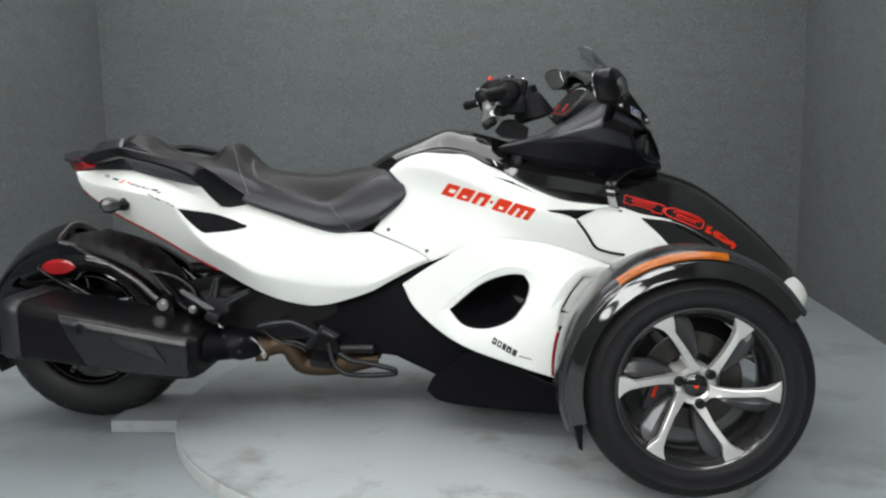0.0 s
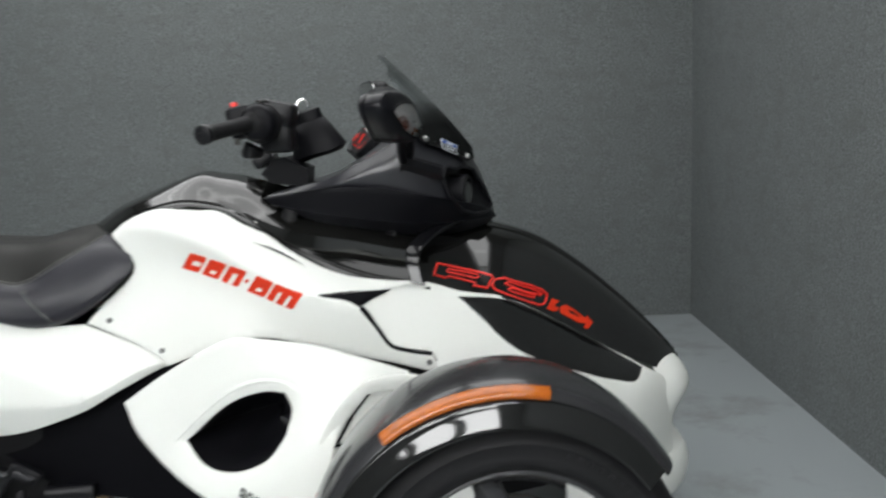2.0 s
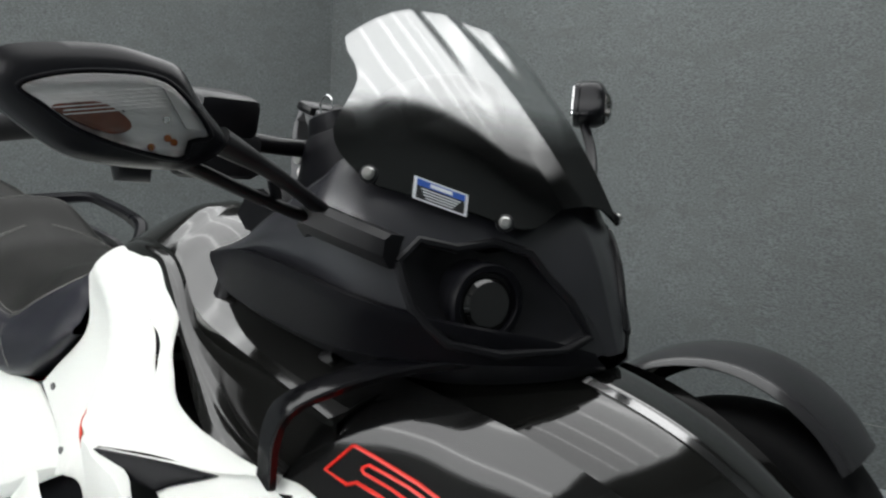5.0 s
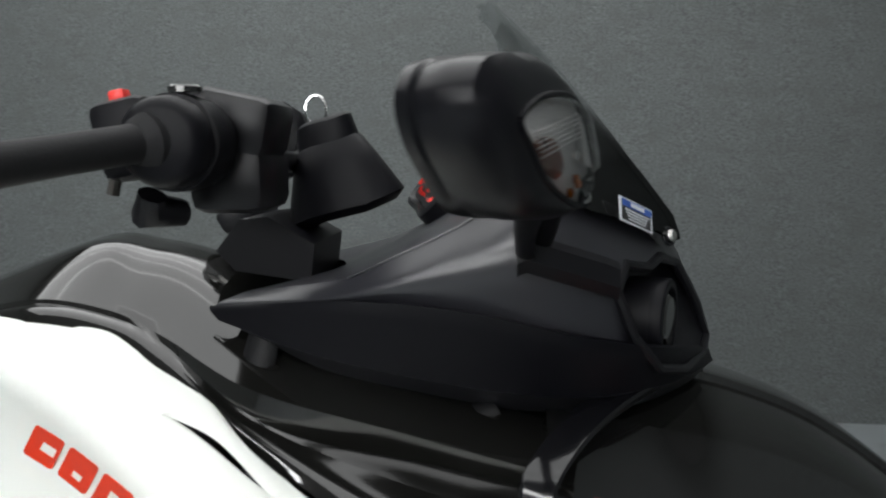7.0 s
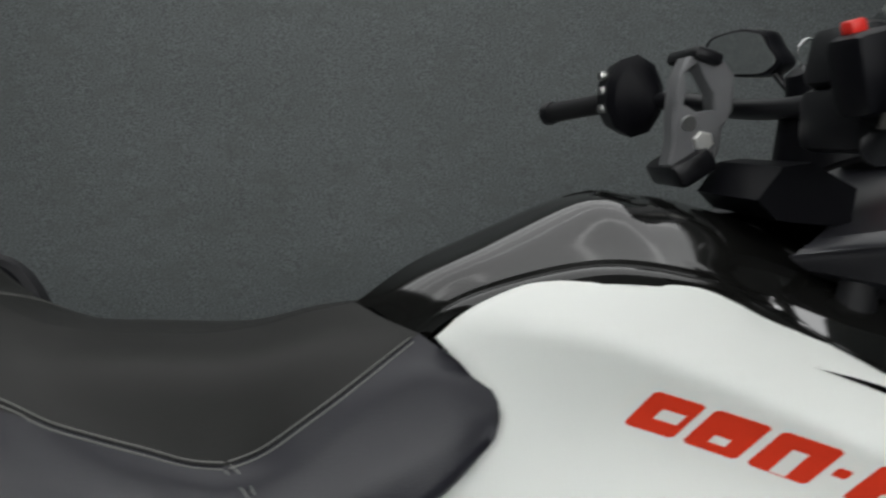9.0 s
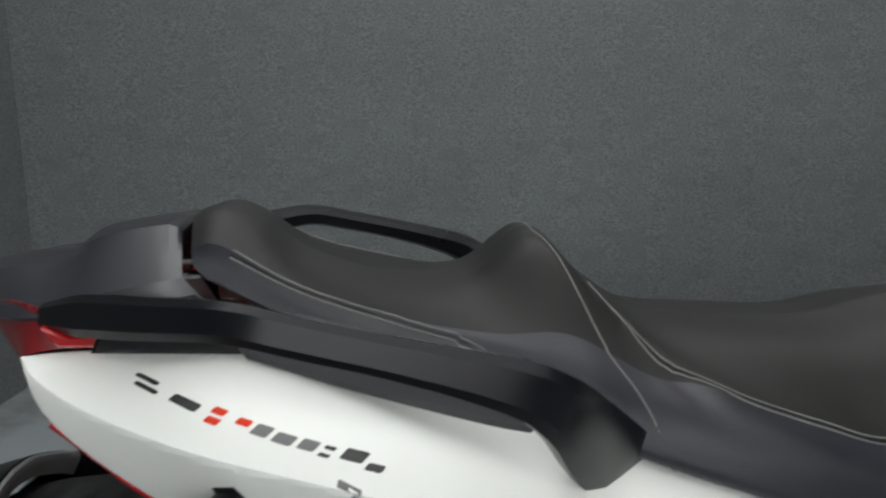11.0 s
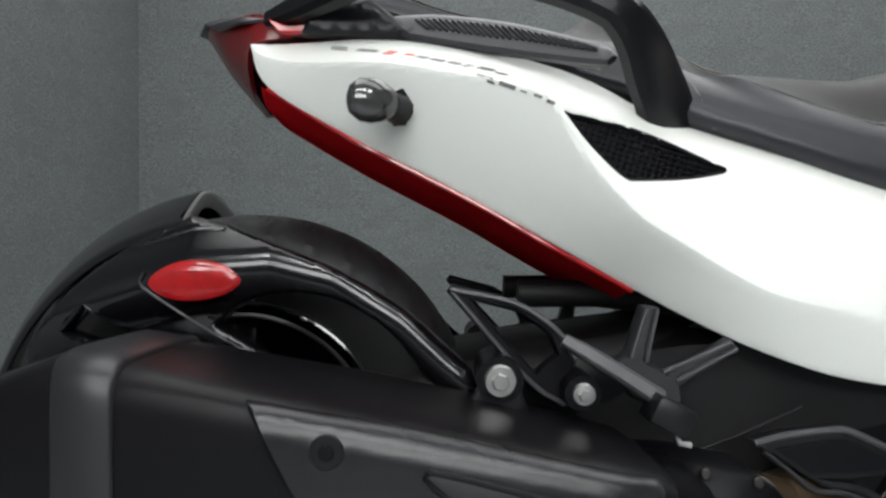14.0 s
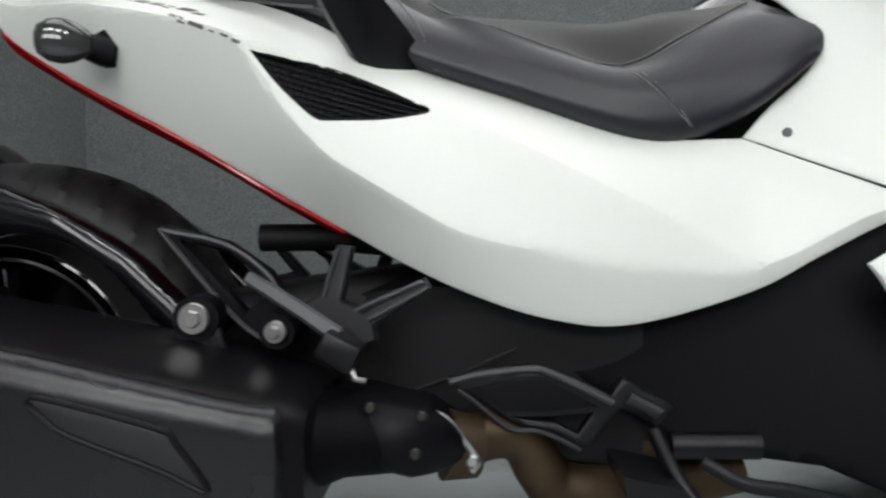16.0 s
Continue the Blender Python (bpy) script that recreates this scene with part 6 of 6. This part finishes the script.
    part("pedal_arm", tube([flip(p, s) for p in ((-.33, .29, .29), (-.31, .33, .245), (-.275, .34, .214), (-.20, .34, .207), (-.125, .34, .212), (-.13, .34, .225), (-.20, .34, .242), (-.25, .34, .250), (-.29, .33, .27))], .008, 10, 50), SATIN, hp, "black looped brake pedal")
    part("pedal_cylinder", tube([flip(p, s) for p in ((-.30, .24, .262), (-.20, .24, .262))], .016, 14), SATIN, hp)
    part("brake_line", tube([flip(p, s) for p in ((-.639, .205, .305), (-.620, .205, .310), (-.550, .205, .334), (-.472, .205, .368))], .0020, 6, 20), ENGINE, bike)
    part("line_clip", block(-.620, s * .208, .310, .012, .012, .02, .002), STEEL, bike)


def muffler():
    secs = ((-1.345, .415, .325, .400, .225), (-1.31, .442, .305, .425, .205), (-1.25, .462, .293, .443, .19), (-1.15, .447, .283, .455, .185), (-1.0, .420, .262, .464, .185), (-.85, .388, .238, .462, .185), (-.75, .366, .222, .456, .19), (-.70, .352, .222, .444, .195), (-.682, .340, .230, .425, .21))
    rings = []
    for x, zt, zb, wo, wi in secs:
        zc, wc, hz, hw = (zt + zb) / 2, (wo + wi) / 2, (zt - zb) / 2, (wo - wi) / 2
        rings.append([(x, wc + hw * math.copysign(abs(math.cos(a)) ** .30, math.cos(a)), zc + hz * math.copysign(abs(math.sin(a)) ** .30, math.sin(a))) for a in np.linspace(0, 2 * math.pi, 96, endpoint=False)])
    m = part("muffler", capped(rings), MUFFLER, bike, "black coated muffler box", smooth=35)
    def band_ring(x, k):
        zt, zb, wo, wi = (np.interp(x, [q[0] for q in secs], [q[n] for q in secs]) for n in (1, 2, 3, 4))
        zc, wc, hz, hw = (zt + zb) / 2, (wo + wi) / 2, (zt - zb) / 2 + k, (wo - wi) / 2 + k
        return [(x, wc + hw * math.copysign(abs(math.cos(a)) ** .30, math.cos(a)), zc + hz * math.copysign(abs(math.sin(a)) ** .30, math.sin(a))) for a in np.linspace(0, 2 * math.pi, 64, endpoint=False)]
    part("end_band", capped([band_ring(x, k) for x, k in ((-1.246, -.004), (-1.244, .003), (-1.240, .006), (-1.190, .006), (-1.186, .003), (-1.185, -.004))]), GREYBAND, m, "grey end band", smooth=50)
    part("muffler_neck", capped([[(x, w + rw * math.cos(a), z + rz * math.sin(a)) for a in np.linspace(0, 2 * math.pi, 20, endpoint=False)] for x, w, z, rw, rz in ((-.72, .31, .288, .10, .062), (-.66, .30, .292, .075, .045), (-.58, .285, .284, .05, .036))]), BELLY, m, "black muffler neck")
    sx = [q[0] for q in secs]

    def skin(x, z):
        """The box's outer side at (x, z)."""
        zt, zb, wo, wi = (np.interp(x, sx, [q[k] for q in secs]) for k in (1, 2, 3, 4))
        v = np.clip(np.abs((z - (zt + zb) / 2) / ((zt - zb) / 2)), 0, .88)
        return (wo + wi) / 2 + (wo - wi) / 2 * (1 - v ** 6.67) ** .15
    shield = lambda x, z: skin(x, z) + .012
    part("heat_shield", sheet_panel(outline([[(-1.068, .424), (-.92, .398), (-.72, .352)], [(-.72, .352), (-.700, .342), (-.697, .28), (-.705, .238)], [(-.705, .238), (-.80, .249), (-.93, .266), (-.985, .277)], [(-.985, .277), (-1.03, .35), (-1.068, .424)]]), shield, .010, .010, side=1, curl=.005, bev=.0045), SHIELDMAT, m, "black moulded heat shield")
    inset = spline([(-.908, .366), (-.80, .338), (-.785, .325), (-.757, .282), (-.80, .302), (-.875, .332), (-.895, .345)], 40, closed=True)
    part("shield_inset", sheet_panel(inset, shield, .003, side=1, curl=.001, lift=.0015), GREYBAND, m, "grey recessed panel")
    rim = [(x, float(shield(x, z)) + .001, z) for x, z in inset.tolist()]
    part("inset_rim", tube(rim + rim[:1], .0028, 8), MUFFLER, m)
    b = part("shield_bolt", disc(-.995, float(shield(-.995, .384)) - .001, .384, .015, .004, 24, .3), SATIN, m, "black shield bolt")
    part("bolt_socket", disc(-.995, float(shield(-.995, .384)) + .003, .384, .007, .003, 12, .3), MATTE, b)
    part("pipe_cover", sheet_panel(outline([[(-.690, .328), (-.641, .335), (-.572, .322)], [(-.572, .322), (-.546, .301), (-.527, .274)], [(-.527, .274), (-.540, .256), (-.590, .250)], [(-.590, .250), (-.620, .265), (-.650, .295), (-.690, .328)]]), lambda x, z: .355 - 8 * (x + .61) ** 2 - 12 * (z - .292) ** 2, .09, .010, curl=.005, bev=.007), MATTE, m, "black cast pipe cover")
    for x, z, w in ((-.631, .327, .338), (-.578, .318, .338), (-.584, .283, .350)):
        part("cover_bolt", disc(x, w, z, .006, .006, 10), DISC, m)
    flange = [(-.573, .315), (-.554, .306), (-.536, .285), (-.520, .262), (-.527, .250)]
    part("pipe_flange", tube([(x, .302, z) for x, z in flange], .0045, 10, 20), STEEL, m, "bright pipe flange edge")
    part("pipe_collar", tube([(-.556, .268, .270), (-.520, .258, .264)], [.040, .034], 20), PIPE, m, "heat-tinted pipe collar")
    part("flange_nut", disc(-.526, .300, .262, .008, .010, 6), STEEL, m)
    part("exhaust_pipe", tube([(-.56, .26, .262), (-.50, .235, .275), (-.465, .22, .262), (-.445, .21, .225), (-.42, .20, .200), (-.33, .19, .195), (-.2, .16, .21)], [.030, .030, .031, .031, .030, .028], 18, 30), PIPE, m, "heat-tinted exhaust pipe")
    part("catalyst_box", block(-.33, .08, .225, .28, .16, .06, .02), PIPE, m)


muffler()
part("swing_arm_pivot", capped([[(x, w, z0), (x, w, z1), (x, w * .8, z1 + .02), (x, -w * .8, z1 + .02), (x, -w, z1), (x, -w, z0)] for x, w, z0, z1 in ((-.90, .13, .33, .40), (-.74, .17, .27, .42), (-.60, .19, .255, .44), (-.45, .19, .235, .44), (-.32, .19, .22, .42))]), ENGINE, bike, "dark swing arm pivot housing")
